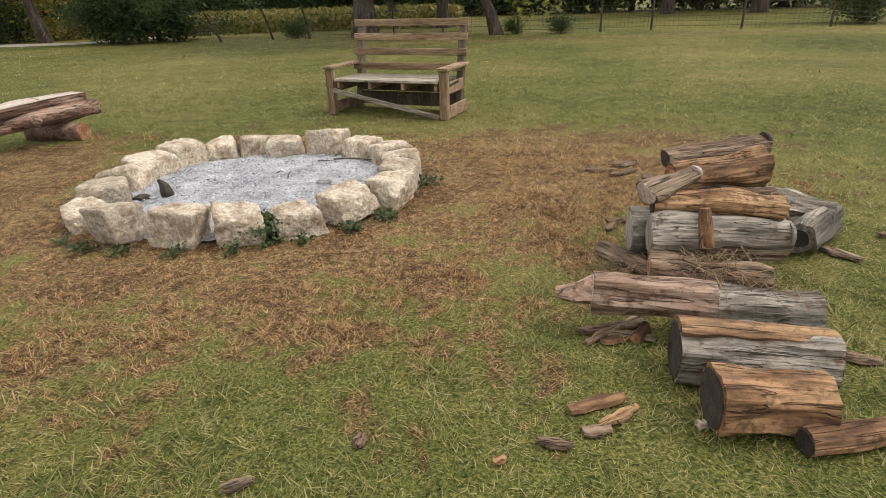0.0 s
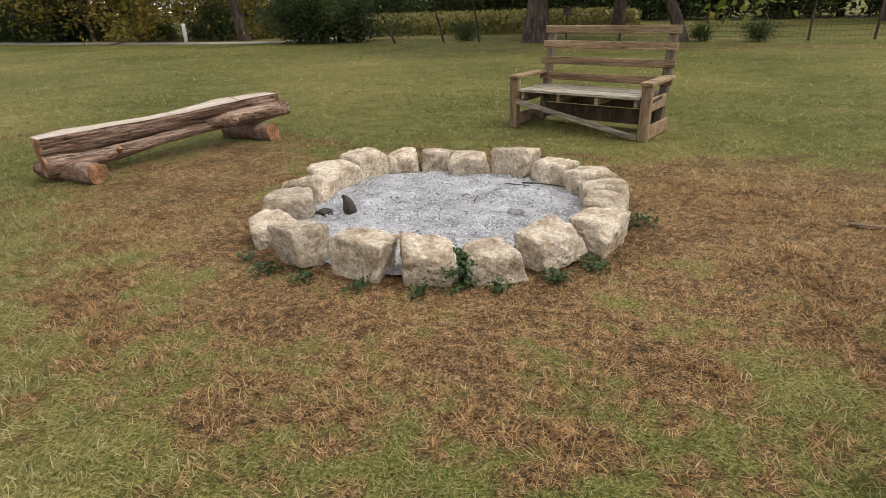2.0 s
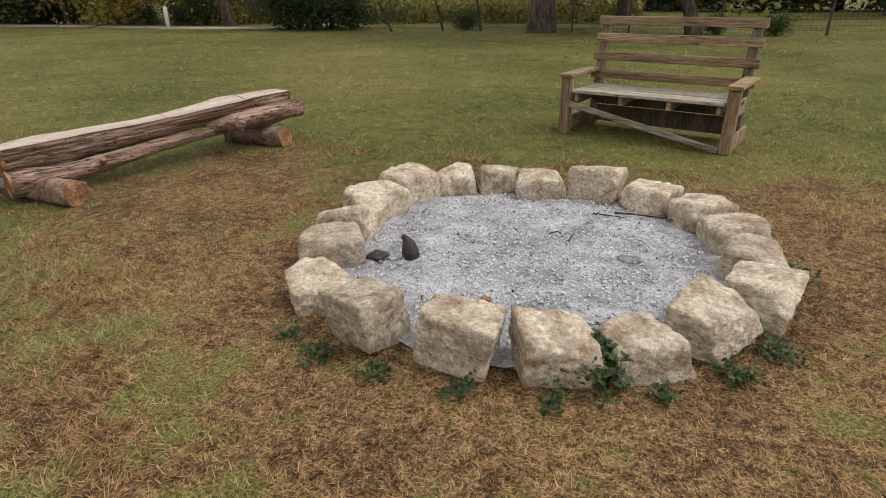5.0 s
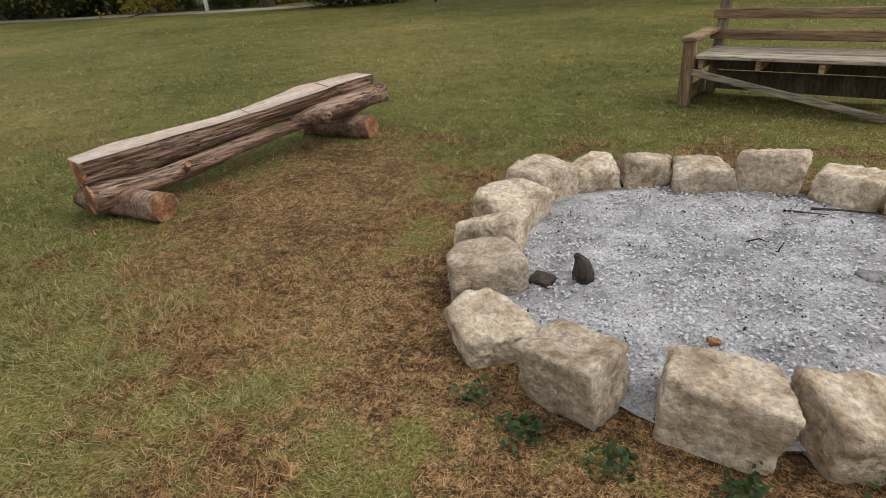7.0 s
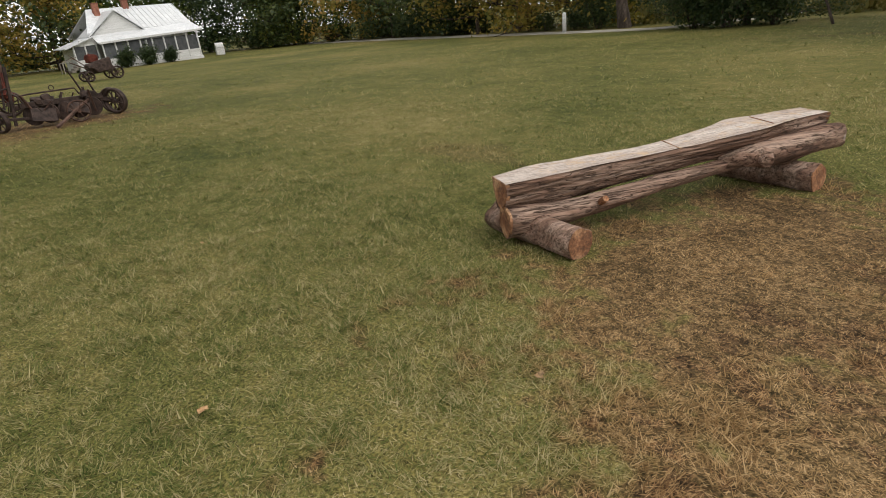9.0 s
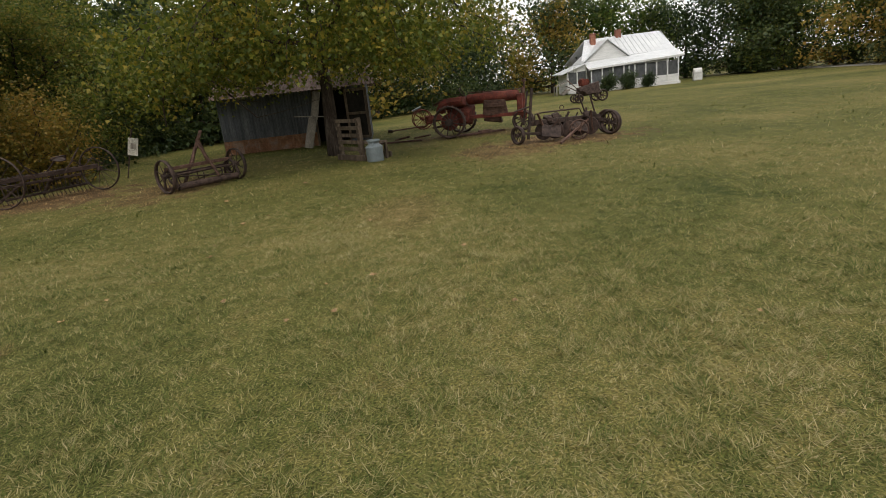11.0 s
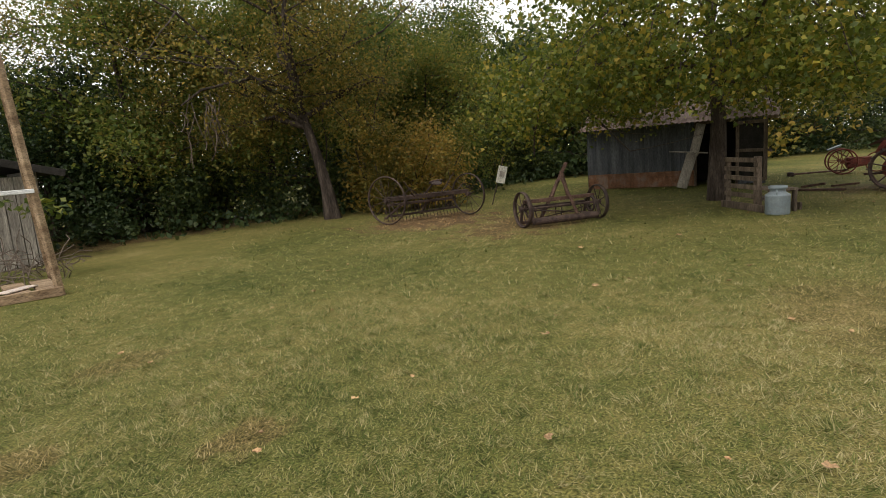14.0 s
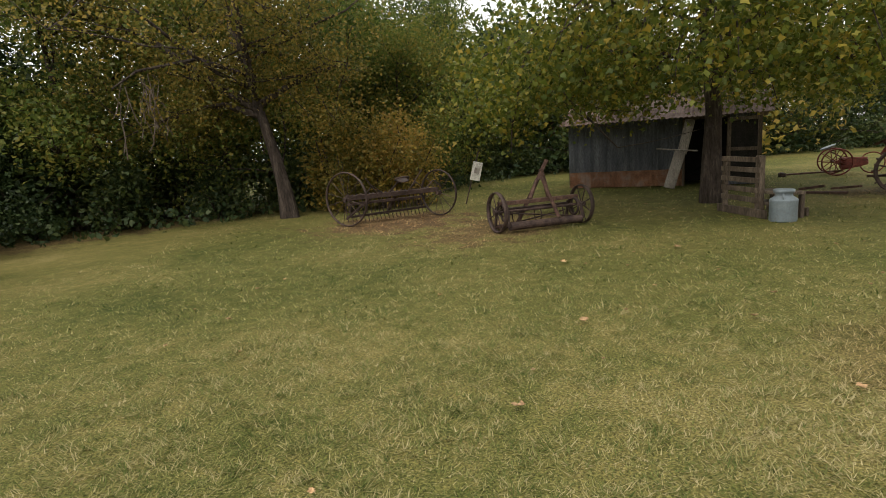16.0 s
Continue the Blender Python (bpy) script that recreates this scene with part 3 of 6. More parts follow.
# ---------------------------------------------------------------- ground
def ground_sheet():
    axis = np.concatenate([-np.geomspace(1500, 42, 12), np.linspace(-40, 40, 101), np.geomspace(42, 1500, 12)])
    xs, ys = np.meshgrid(axis - 8, axis + 4, indexing="ij")
    n = len(axis)
    v = np.stack([xs, ys, np.zeros_like(xs)], axis=-1).reshape(-1, 3)
    i, j = np.meshgrid(np.arange(n - 1), np.arange(n - 1), indexing="ij")
    a = (i * n + j).ravel()
    return tagged(arrays("ground", v, np.stack([a, a + n, a + n + 1, a + 1], axis=1), GROUND), "mown autumn lawn with straw and worn brown patches", "lawn", kind="structure")


ground = ground_sheet()


def strip(name, line, widths, z, material, label, category):
    """A flat lane along a line of points, with uneven edges."""
    bm = bmesh.new()
    pts = []
    for (x0, y0), (x1, y1), w0, w1 in zip(line, line[1:], widths, widths[1:]):
        for k in range(14):
            f = k / 14
            pts.append((x0 + (x1 - x0) * f, y0 + (y1 - y0) * f, w0 + (w1 - w0) * f))
    rows = []
    for i, (x, y, w) in enumerate(pts):
        a, b = pts[max(i - 1, 0)], pts[min(i + 1, len(pts) - 1)]
        d = Vector((b[0] - a[0], b[1] - a[1], 0)).normalized()
        s = Vector((-d.y, d.x, 0))
        wl_ = w * (1 + 0.25 * noise.noise(Vector((x * 0.6, y * 0.6, 1))))
        wr_ = w * (1 + 0.25 * noise.noise(Vector((x * 0.6, y * 0.6, 7))))
        rows.append((bm.verts.new(Vector((x, y, z)) + s * wl_ / 2), bm.verts.new(Vector((x, y, z + 0.02))), bm.verts.new(Vector((x, y, z)) - s * wr_ / 2)))
    for r, q in zip(rows, rows[1:]):
        bm.faces.new((r[0], r[1], q[1], q[0]))
        bm.faces.new((r[1], r[2], q[2], q[1]))
    return tagged(part(name, bm, material), label, category, kind="structure")


strip("road", [(-62, 33), (-40, 31.5), (-28, 29.4), (-20, 28.0), (-16.5, 27.6), (-14, 31), (-12, 40), (-10, 60)], [2.6, 2.4, 2.0, 1.8, 1.6, 2.0, 2.4, 2.4], 0.006, GRAVEL,
      "pale gravel farm lane along the edge of the lawn", "gravel lane")


def turf(name, count, place, length, width, seed, bent, lock):
    """Grass blades in small locks that lean one way, each blade a bent sliver of its own, matted as mowing and feet leave them."""
    rng = np.random.default_rng(seed)
    cx, cy = place(rng, count // lock)
    m = len(cx)
    # the sward is uneven: tussocks stand higher, and thin places show the thatch
    high = 0.5 + 0.5 * np.sin(cx * 7.3 + 2.1 * np.sin(cy * 5.1)) * np.sin(cy * 8.7 + 1.7 * np.sin(cx * 6.3))
    way = rng.uniform(0, 2 * math.pi, m)
    tall = rng.uniform(0.55, 1.15, m) * (0.62 + 0.75 * high)
    k = np.repeat(np.arange(m), lock)
    n = len(k)
    fan = 0.75 * width * lock ** 0.5 * 2.2
    x, y = cx[k] + rng.normal(0, fan, n), cy[k] + rng.normal(0, fan, n)
    out = np.hypot(x - PIT[0], y - PIT[1]) > PIT_R + 0.02
    x, y, k = x[out], y[out], k[out]
    n = len(x)
    a = way[k] + rng.normal(0, 0.42, n)
    near = np.minimum(np.hypot((x + 1.5) / 2.7, (y - 4.4) / 2.35), np.hypot((x + 4.3) / 1.1, (y - 5.5) / 1.7))
    worn = np.clip((near - 0.35) / 0.5, 0.62, 1)
    ln = length * rng.uniform(0.75, 1.3, n) * tall[k] * worn
    up = np.clip(rng.normal(bent, 0.25, n) * (0.7 + 0.6 * high[k]) * worn, 0.06, 1.2)
    d = np.stack([np.cos(a), np.sin(a), np.zeros(n)], 1)
    s = np.stack([-np.sin(a), np.cos(a), np.zeros(n)], 1) * (width * rng.uniform(0.6, 1.4, n))[:, None] / 2
    base = np.stack([x, y, np.full(n, -0.003)], 1)
    rise = np.array((0, 0, 1.0))
    mid = base + (d * np.cos(up)[:, None] * 0.5 + rise * np.sin(up)[:, None] * 0.62) * ln[:, None]
    tip = mid + (d * 0.55 + rise * (np.sin(up) * 0.55 - 0.22)[:, None]) * ln[:, None]
    tip[:, 2] = np.maximum(tip[:, 2], 0.004)
    v = np.stack([base - s, base + s, tip], 1).reshape(-1, 3)
    return tagged(arrays(name, v, np.arange(n * 3).reshape(n, 3), BLADES), "short mown grass, green mixed with straw-coloured blades", "grass", kind="stuff")


def walked(rng, n, lo, hi):
    """Places between lo and hi metres from the line that is walked."""
    line = np.array([(0.6, 0.6), (-0.6, 1.0), (-2.0, 1.9), (-3.3, 2.2), (-5.0, 1.5), (-8.6, 0.1)])
    run = np.concatenate([[0], np.cumsum(np.hypot(*np.diff(line, axis=0).T))])
    t = rng.uniform(0, run[-1], n * 3)
    p = np.stack([np.interp(t, run, line[:, 0]), np.interp(t, run, line[:, 1])], 1)
    r, a = rng.uniform(0, 1, n * 3) ** 0.6 * (hi - lo) + lo, rng.uniform(0, 2 * math.pi, n * 3)
    x, y = p[:, 0] + r * np.cos(a), p[:, 1] + r * np.sin(a)
    seen = (y > 1.0 - 0.55 * np.maximum(x + 2.0, -2)) | (x < -4.5)
    seen &= (x < 6.5)
    return x[seen][:n], y[seen][:n]


turf("grass", 800000, lambda r, n: walked(r, n, 0.9, 5.2), 0.050, 0.0052, 6, 0.42, 7)
turf("grass", 470000, lambda r, n: walked(r, n, 4.0, 10.5), 0.050, 0.0085, 4, 0.42, 5)


def sector(rng, n, lo, hi):
    a = rng.uniform(radians(28), radians(228), n)
    r = np.sqrt(rng.uniform(lo * lo, hi * hi, n))
    return -3.5 + r * np.cos(a), 1.5 + r * np.sin(a)


turf("grass", 220000, lambda r, n: sector(r, n, 9, 28), 0.075, 0.016, 5, 0.36, 4)


# ---------------------------------------------------------------- fire ring
def fire_ring():
    t = thing("fire_ring", pose(PIT[0], PIT[1], 0), "round campfire ring of rough pale limestone blocks filled with grey ash", "fire pit")
    # bearing in degrees, radius, width along the ring, depth, height
    blocks = [(-123, 1.23, 0.36, 0.33, 0.29), (-101, 1.14, 0.36, 0.34, 0.285), (-79.5, 1.17, 0.35, 0.30, 0.25), (-61, 1.18, 0.32, 0.29, 0.22),
              (-40.5, 1.18, 0.42, 0.33, 0.24), (-21.5, 1.26, 0.36, 0.34, 0.26), (-3.5, 1.25, 0.34, 0.36, 0.24), (15.5, 1.28, 0.34, 0.36, 0.23),
              (32.5, 1.29, 0.33, 0.36, 0.24), (50, 1.24, 0.38, 0.30, 0.24), (70, 1.22, 0.42, 0.32, 0.30), (89.5, 1.10, 0.37, 0.30, 0.24),
              (107, 1.22, 0.32, 0.28, 0.25), (122, 1.30, 0.34, 0.28, 0.22)]
    more = [(138, 1.34, 0.40, 0.34, 0.26), (157.6, 1.25, 0.40, 0.44, 0.24), (177, 1.20, 0.31, 0.40, 0.24), (-164, 1.19, 0.34, 0.42, 0.24), (-143.5, 1.28, 0.34, 0.34, 0.19)]
    for i, (deg, r, w, d, h) in enumerate(blocks + more):
        a = radians(deg)
        lie = random.Random(i + 3)
        s = part("stone", rock((d * 0.93, w * 0.95, h * 0.97), i + 11, cuts=8, sub=5 if -150 < deg < -20 else 4), STONE, t, smooth=True)
        s.matrix_basis = pose(r * math.cos(a), r * math.sin(a), -0.025, lie.uniform(-5, 5), lie.uniform(-5, 5), deg + lie.uniform(-7, 7))
    bm = bmesh.new()
    rings, n = [], 132
    for k in range(51):
        r = 1.20 * k / 50
        rings.append([bm.verts.new((r * math.cos(2 * math.pi * j / n), r * math.sin(2 * math.pi * j / n),
                                    0.055 * (1 - (r / 1.3) ** 2) + 0.012 + 0.020 * noise.fractal(Vector((r * math.cos(2 * math.pi * j / n) * 5, r * math.sin(2 * math.pi * j / n) * 5, 0)), 0.6, 2.1, 5))) for j in range(n if k else 1)])
    for j in range(n):
        bm.faces.new((rings[0][0], rings[1][j], rings[1][(j + 1) % n]))
    for k in range(1, 50):
        for j in range(n):
            bm.faces.new((rings[k][j], rings[k + 1][j], rings[k + 1][(j + 1) % n], rings[k][(j + 1) % n]))
    part("ash_bed", bm, ASH, t, "pale grey wood ash", smooth=True)
    rng = np.random.default_rng(8)
    n = 7000
    a, r = rng.uniform(0, 2 * math.pi, n), 1.08 * np.sqrt(rng.uniform(0, 1, n))
    c = np.stack([r * np.cos(a), r * np.sin(a), 0.055 * (1 - (r / 1.3) ** 2) + 0.022], 1)
    v, f = leaves(c, (0.002, 0.002, 0.004), 1, 0.020, 5, "oval", 0.0, 1.3)
    tagged(arrays("loose_ash", v, f, FLAKE, t, "loose flakes of ash and cinder"), kind="stuff")
    c2 = c[rng.random(n) < 0.05]
    v, f = leaves(c2 + np.array((0, 0, 0.006)), (0.01, 0.01, 0.004), 2, 0.013, 6, "oval", 0.0, 0.6)
    tagged(arrays("cinder_scatter", v, f, CHAR, t, "small black cinders in the ash"), kind="stuff")
    return t


fire_ring()


def chunk(m, size, seed, label, name="charred_wood", material=None, category="charred wood", taper=0.0):
    bm = rock(size, seed, cuts=6, sub=3, relief=0.012)
    for v in bm.verts:
        k = 1 - taper * v.co.z / size[2]
        v.co.x *= k
        v.co.y *= k
    ob = part(name, bm, material or CHAR)
    ob.matrix_basis = m
    return tagged(ob, label, category)


stub = part("charred_wood", sweep([(0, 0, 0), (0.0, 0, 0.05), (-0.015, 0, 0.10), (-0.035, 0, 0.135), (-0.05, 0, 0.155)], [0.048, 0.052, 0.036, 0.018, 0.012], 14, rough=0.5, seed=2), CHAR)
stub.matrix_basis = pose(-2.27, 4.52, 0.04, 0, 0, 25)
tagged(stub, "blackened stub of burnt wood standing in the ash", "charred wood")
chunk(pose(-2.47, 4.48, 0.03, 0, 0, 60), (0.10, 0.12, 0.04), 4, "flat black lump of charred wood in the ash")
chunk(pose(-1.00, 4.70, 0.045, 0, 0, 10), (0.13, 0.09, 0.035), 5, "grey burnt lump half sunk in the ash", material=ROCK_GREY)
chunk(pose(-1.75, 4.08, 0.045, 0, 0, 30), (0.05, 0.035, 0.03), 7, "small reddish stone fragment lying in the ash", "stone_fragment", CUT_WOOD, "stone")


def twig(points, r, label, material=None):
    ob = part("stick", sweep(points, [r * (1 - 0.6 * i / (len(points) - 1)) for i in range(len(points))], 6, rough=0.3), material or CHAR)
    return tagged(ob, label, "stick")


twig([(-1.50, 5.00, 0.05), (-1.47, 4.97, 0.085), (-1.43, 4.95, 0.11), (-1.40, 4.93, 0.105)], 0.006, "thin burnt twig bent up out of the ash")
twig([(-1.36, 4.88, 0.05), (-1.35, 4.88, 0.09), (-1.33, 4.90, 0.12)], 0.006, "thin burnt twig standing in the ash")
twig([(-1.05, 5.50, 0.055), (-0.93, 5.47, 0.065), (-0.78, 5.46, 0.06), (-0.62, 5.41, 0.055)], 0.008, "charred stick lying on the ash")
twig([(-1.20, 5.46, 0.055), (-1.10, 5.43, 0.06), (-0.98, 5.42, 0.055)], 0.006, "short charred stick lying on the ash")


def clover(x, y, r, count, seed):
    rng = np.random.default_rng(seed)
    c = np.stack([x + rng.normal(0, r, count), y + rng.normal(0, r, count), rng.uniform(0.01, 0.16 if count > 100 else 0.07, count)], 1)
    v, f = leaves(c, (0.010, 0.010, 0.006), 3, 0.030, seed, "oval", 0.0, 0.8)
    ob = arrays("weed", v, f, LEAF_CLOVER)
    return tagged(ob, "low green clover weed growing against the stones", "weed", "weeds round the fire ring", "stuff")


for i, (x, y, r, c) in enumerate([(-1.20, 3.58, 0.06, 190), (-1.22, 3.68, 0.05, 150), (-2.42, 3.50, 0.05, 35), (-2.12, 3.42, 0.04, 30), (-1.75, 3.38, 0.04, 25), (-0.62, 3.72, 0.05, 50),
                                  (-0.42, 3.95, 0.05, 50), (-0.12, 4.75, 0.07, 60), (-1.38, 3.38, 0.03, 25), (-0.95, 3.50, 0.03, 25), (-2.62, 3.64, 0.03, 20)]):
    clover(x, y, r, c, 40 + i)


# ---------------------------------------------------------------- garden bench
def garden_bench():
    t = thing("garden_bench", pose(-0.70, 7.86, 0, 0, 0, -23.9), "tall homemade bench of weathered brown planks on the lawn", "bench")
    W = 0.86
    for s in (-1, 1):
        part("front_leg", beam((s * W, 0, 0), (s * W, 0, 0.62), 0.11, 0.09, 0.008, up=(0, 1, 0)), BENCH_POST, t)
        part("armrest", beam((s * W, -0.07, 0.64), (s * W, 0.72, 0.64), 0.15, 0.04, 0.008), BENCH_WOOD, t)
        part("back_post", beam((s * 0.80, 0.64, 0), (s * 0.80, 0.88, 1.21), 0.10, 0.09, 0.006, up=(1, 0, 0)), DARK_WOOD, t, "dark weathered back post")
        part("side_board", beam((s * (W + 0.03), 0.04, 0.09), (s * (W + 0.03), 0.70, 0.09), 0.035, 0.16, 0.006), BENCH_WOOD, t)
        part("side_rail", beam((s * (W - 0.02), 0.04, 0.38), (s * (W - 0.02), 0.70, 0.38), 0.035, 0.15, 0.006), BENCH_WOOD, t)
    for z in (1.17, 0.985, 0.785, 0.59):
        y = 0.62 + 0.24 * z / 1.21 - 0.045
        part("back_slat", beam((-0.88, y, z), (0.90, y, z), 0.035, 0.095, 0.006), BENCH_WOOD, t)
    for i in range(5):
        y = 0.03 + i * 0.128
        part("seat_slat", beam((-0.79, y, 0.475), (0.79, y, 0.475), 0.118, 0.035, 0.006), GREY_SEAT, t, "silver-grey seat plank")
    for x in (-0.74, -0.24, 0.26, 0.74):
        part("seat_bearer", beam((x, -0.01, 0.41), (x, 0.64, 0.41), 0.045, 0.09, 0.004), BENCH_WOOD, t)
    part("brace", beam((-0.80, -0.045, 0.34), (0.80, -0.045, 0.035), 0.035, 0.06, 0.005), GREY_SEAT, t)
    part("rear_board", beam((-0.80, 0.655, 0.335), (0.80, 0.655, 0.335), 0.03, 0.17, 0.005), DARK_WOOD, t, "dark board under the seat")
    part("rear_board", beam((-0.80, 0.66, 0.145), (0.80, 0.66, 0.145), 0.03, 0.19, 0.005), DARK_WOOD, t, "dark board under the seat")
    for s in (-1, 1):
        part("carved_mark", beam((s * (W - 0.02) + s * 0.0185, 0.15, 0.41), (s * (W - 0.02) + s * 0.0185, 0.52, 0.43), 0.004, 0.035, 0), CHAR, t, "dark carved lettering too worn to read")
    return t


garden_bench()


# ---------------------------------------------------------------- split-log seat
def log_seat():
    t = thing("log_bench", pose(-5.15, 6.24, 0, 0, 0, 61.3), "long split-log bench with a pale sawn top on two short logs", "bench")
    L = 1.40

    def axis(f):
        return Vector((-L + 2 * L * f, -0.13 + 0.27 * f + 0.02 * math.sin(f * 8), 0))

    def level(f):
        return 0.435 + 0.085 * f + 0.012 * math.sin(f * 9 + 1)

    bm, n = bmesh.new(), 60
    rings, lip = [], []
    for i in range(47):
        f = i / 46
        c = axis(f)
        wide = 0.128 + 0.032 * f + 0.016 * math.sin(f * 11) + 0.035 * math.exp(-((f - 0.74) / 0.08) ** 2)
        top = level(f)
        deep = 0.205 - 0.025 * f + 0.02 * math.sin(f * 7 + 1)
        ring = []
        for k in range(n):
            a = math.pi + math.pi * k / (n - 1)
            y, z = math.cos(a), math.sin(a)
            bump = 1 + 0.10 * noise.fractal(Vector((c.x * 1.5, y * 3.0, z * 3.0)), 0.8, 2, 4) + 0.10 * math.exp(-((f - 0.74) / 0.05) ** 2) * max(0, -y) * 1.6
            bump += 0.035 * math.sin(k * 1.7 + 1.5 * noise.noise(Vector((c.x * 3, k * 0.2, 0))))
            ring.append(bm.verts.new(c + Vector((0, -y * wide * bump, top + z * deep * bump))))
        rings.append(ring)
        lip.append((ring[0].co.copy(), ring[-1].co.copy()))
    for r, q in zip(rings, rings[1:]):
        for k in range(n - 1):
            bm.faces.new((r[k], r[k + 1], q[k + 1], q[k]))
    part("seat_log", bm, BARK_RED, t, smooth=True)
    bm = bmesh.new()
    prev = None
    for i, (p, q) in enumerate(lip):
        row = []
        for k in range(7):
            v = p.lerp(q, k / 6)
            v.z = v.z + 0.004 + 0.006 * noise.noise(Vector((v.x * 4, v.y * 7, 2)))
            row.append(bm.verts.new(v))
        if prev:
            for k in range(6):
                bm.faces.new((prev[k], row[k], row[k + 1], prev[k + 1]))
        prev = row
    bmesh.ops.recalc_face_normals(bm, faces=bm.faces[:])
    part("sawn_top", bm, PALE_WOOD, t, "pale sawn flat top")
    for name, ring, s in (("cut_end", rings_end(lip, axis(0), level(0), 0.13, 0.19, 1), -1), ("cut_end", rings_end(lip, axis(1), level(1), 0.15, 0.18, 2), 1)):
        part(name, ring, CUT_WOOD, t, "reddish sawn end")
    for x, f in ((-0.06, 0.48), (0.80, 0.79)):
        c = axis(f)
        z = level(f) + 0.008
        part("saw_cut", beam((x, c.y - 0.15, z), (x + 0.05, c.y + 0.15, z), 0.004, 0.005, 0), CUT_WOOD, t)
    pts, rad = [], []
    for i in range(17):
        f = i / 16
        pts.append(Vector((-L + 0.01 + 2.15 * f, -0.19 + 0.17 * f - 0.02 * math.sin(f * 3.0), 0.180 + 0.10 * f ** 1.3 - 0.03 * math.sin(f * 6.0) * (1 - f))))
        rad.append(0.052 + 0.058 * (1 - f) ** 3)
    part("lower_stem", sweep(pts, rad, 22, rough=0.35, seed=4), BARK_RED, t, smooth=True)
    part("cut_end", sweep([pts[0] - Vector((0.008, 0, 0)), pts[0] + Vector((0.01, 0, 0))], 0.108, 22, rough=0.3, seed=4), CUT_WOOD, t, "reddish sawn end")
    limb = [Vector((0.35, -0.04, 0.32)), Vector((0.62, -0.13, 0.325)), Vector((0.95, -0.09, 0.325)), Vector((1.25, -0.03, 0.33)), Vector((1.47, 0.01, 0.335))]
    part("side_stem", sweep(limb, [0.05, 0.098, 0.104, 0.104, 0.102], 22, rough=0.35, seed=9), BARK_RED, t, smooth=True)
    part("cut_end", sweep([limb[-1] - Vector((0.01, 0, 0)), limb[-1] + Vector((0.008, 0, 0))], 0.094, 18, rough=0.3, seed=9), PALE_WOOD, t, "pale sawn end")
    part("knot", sweep([(0.63, -0.19, 0.32), (0.59, -0.27, 0.30)], [0.065, 0.045], 12, rough=0.35, seed=3), BARK_RED, t)
    part("branch_stub", sweep([(-0.70, -0.22, 0.21), (-0.72, -0.31, 0.26)], [0.028, 0.020], 8, rough=0.3, seed=2), CUT_WOOD, t, "pale cut branch stub")
    for a, b, r in (((-1.05, -0.59), (-1.32, 0.18), 0.108), ((1.09, -0.25), (0.84, 0.46), 0.108)):
        pa, pb = Vector((*a, r - 0.012)), Vector((*b, r - 0.012))
        d = (pb - pa).normalized()
        s = part("support_log", sweep([pa.lerp(pb, k / 8) for k in range(9)], r, 22, rough=0.25, seed=a[0]), BARK_RED, t, smooth=True)
        part("cut_end", sweep([pa - d * 0.006, pa + d * 0.012], r * 0.95, 22, rough=0.25, seed=a[0]), CUT_WOOD, s, "reddish sawn end")
        part("cut_end", sweep([pb + d * 0.006, pb - d * 0.012], r * 0.95, 22, rough=0.25, seed=a[0]), CUT_WOOD, s, "reddish sawn end")
    return t


def rings_end(lip, c, top, wide, deep, seed):
    """The sawn face at one end of the split log."""
    s = -1 if c.x < 0 else 1
    bm = bmesh.new()
    ring = []
    for k in range(24):
        a = math.pi + math.pi * k / 23
        b = 0.98 + 0.07 * noise.noise(Vector((seed, math.cos(a) * 2, math.sin(a) * 2)))
        ring.append(bm.verts.new((c.x + s * 0.004, c.y - math.cos(a) * wide * b, top + math.sin(a) * deep * b)))
    f = bm.faces.new(ring)
    ext = bmesh.ops.extrude_face_region(bm, geom=[f])
    for v in ext["geom"]:
        if isinstance(v, bmesh.types.BMVert):
            v.co.x -= s * 0.03
    bmesh.ops.recalc_face_normals(bm, faces=bm.faces[:])
    return bm


log_seat()


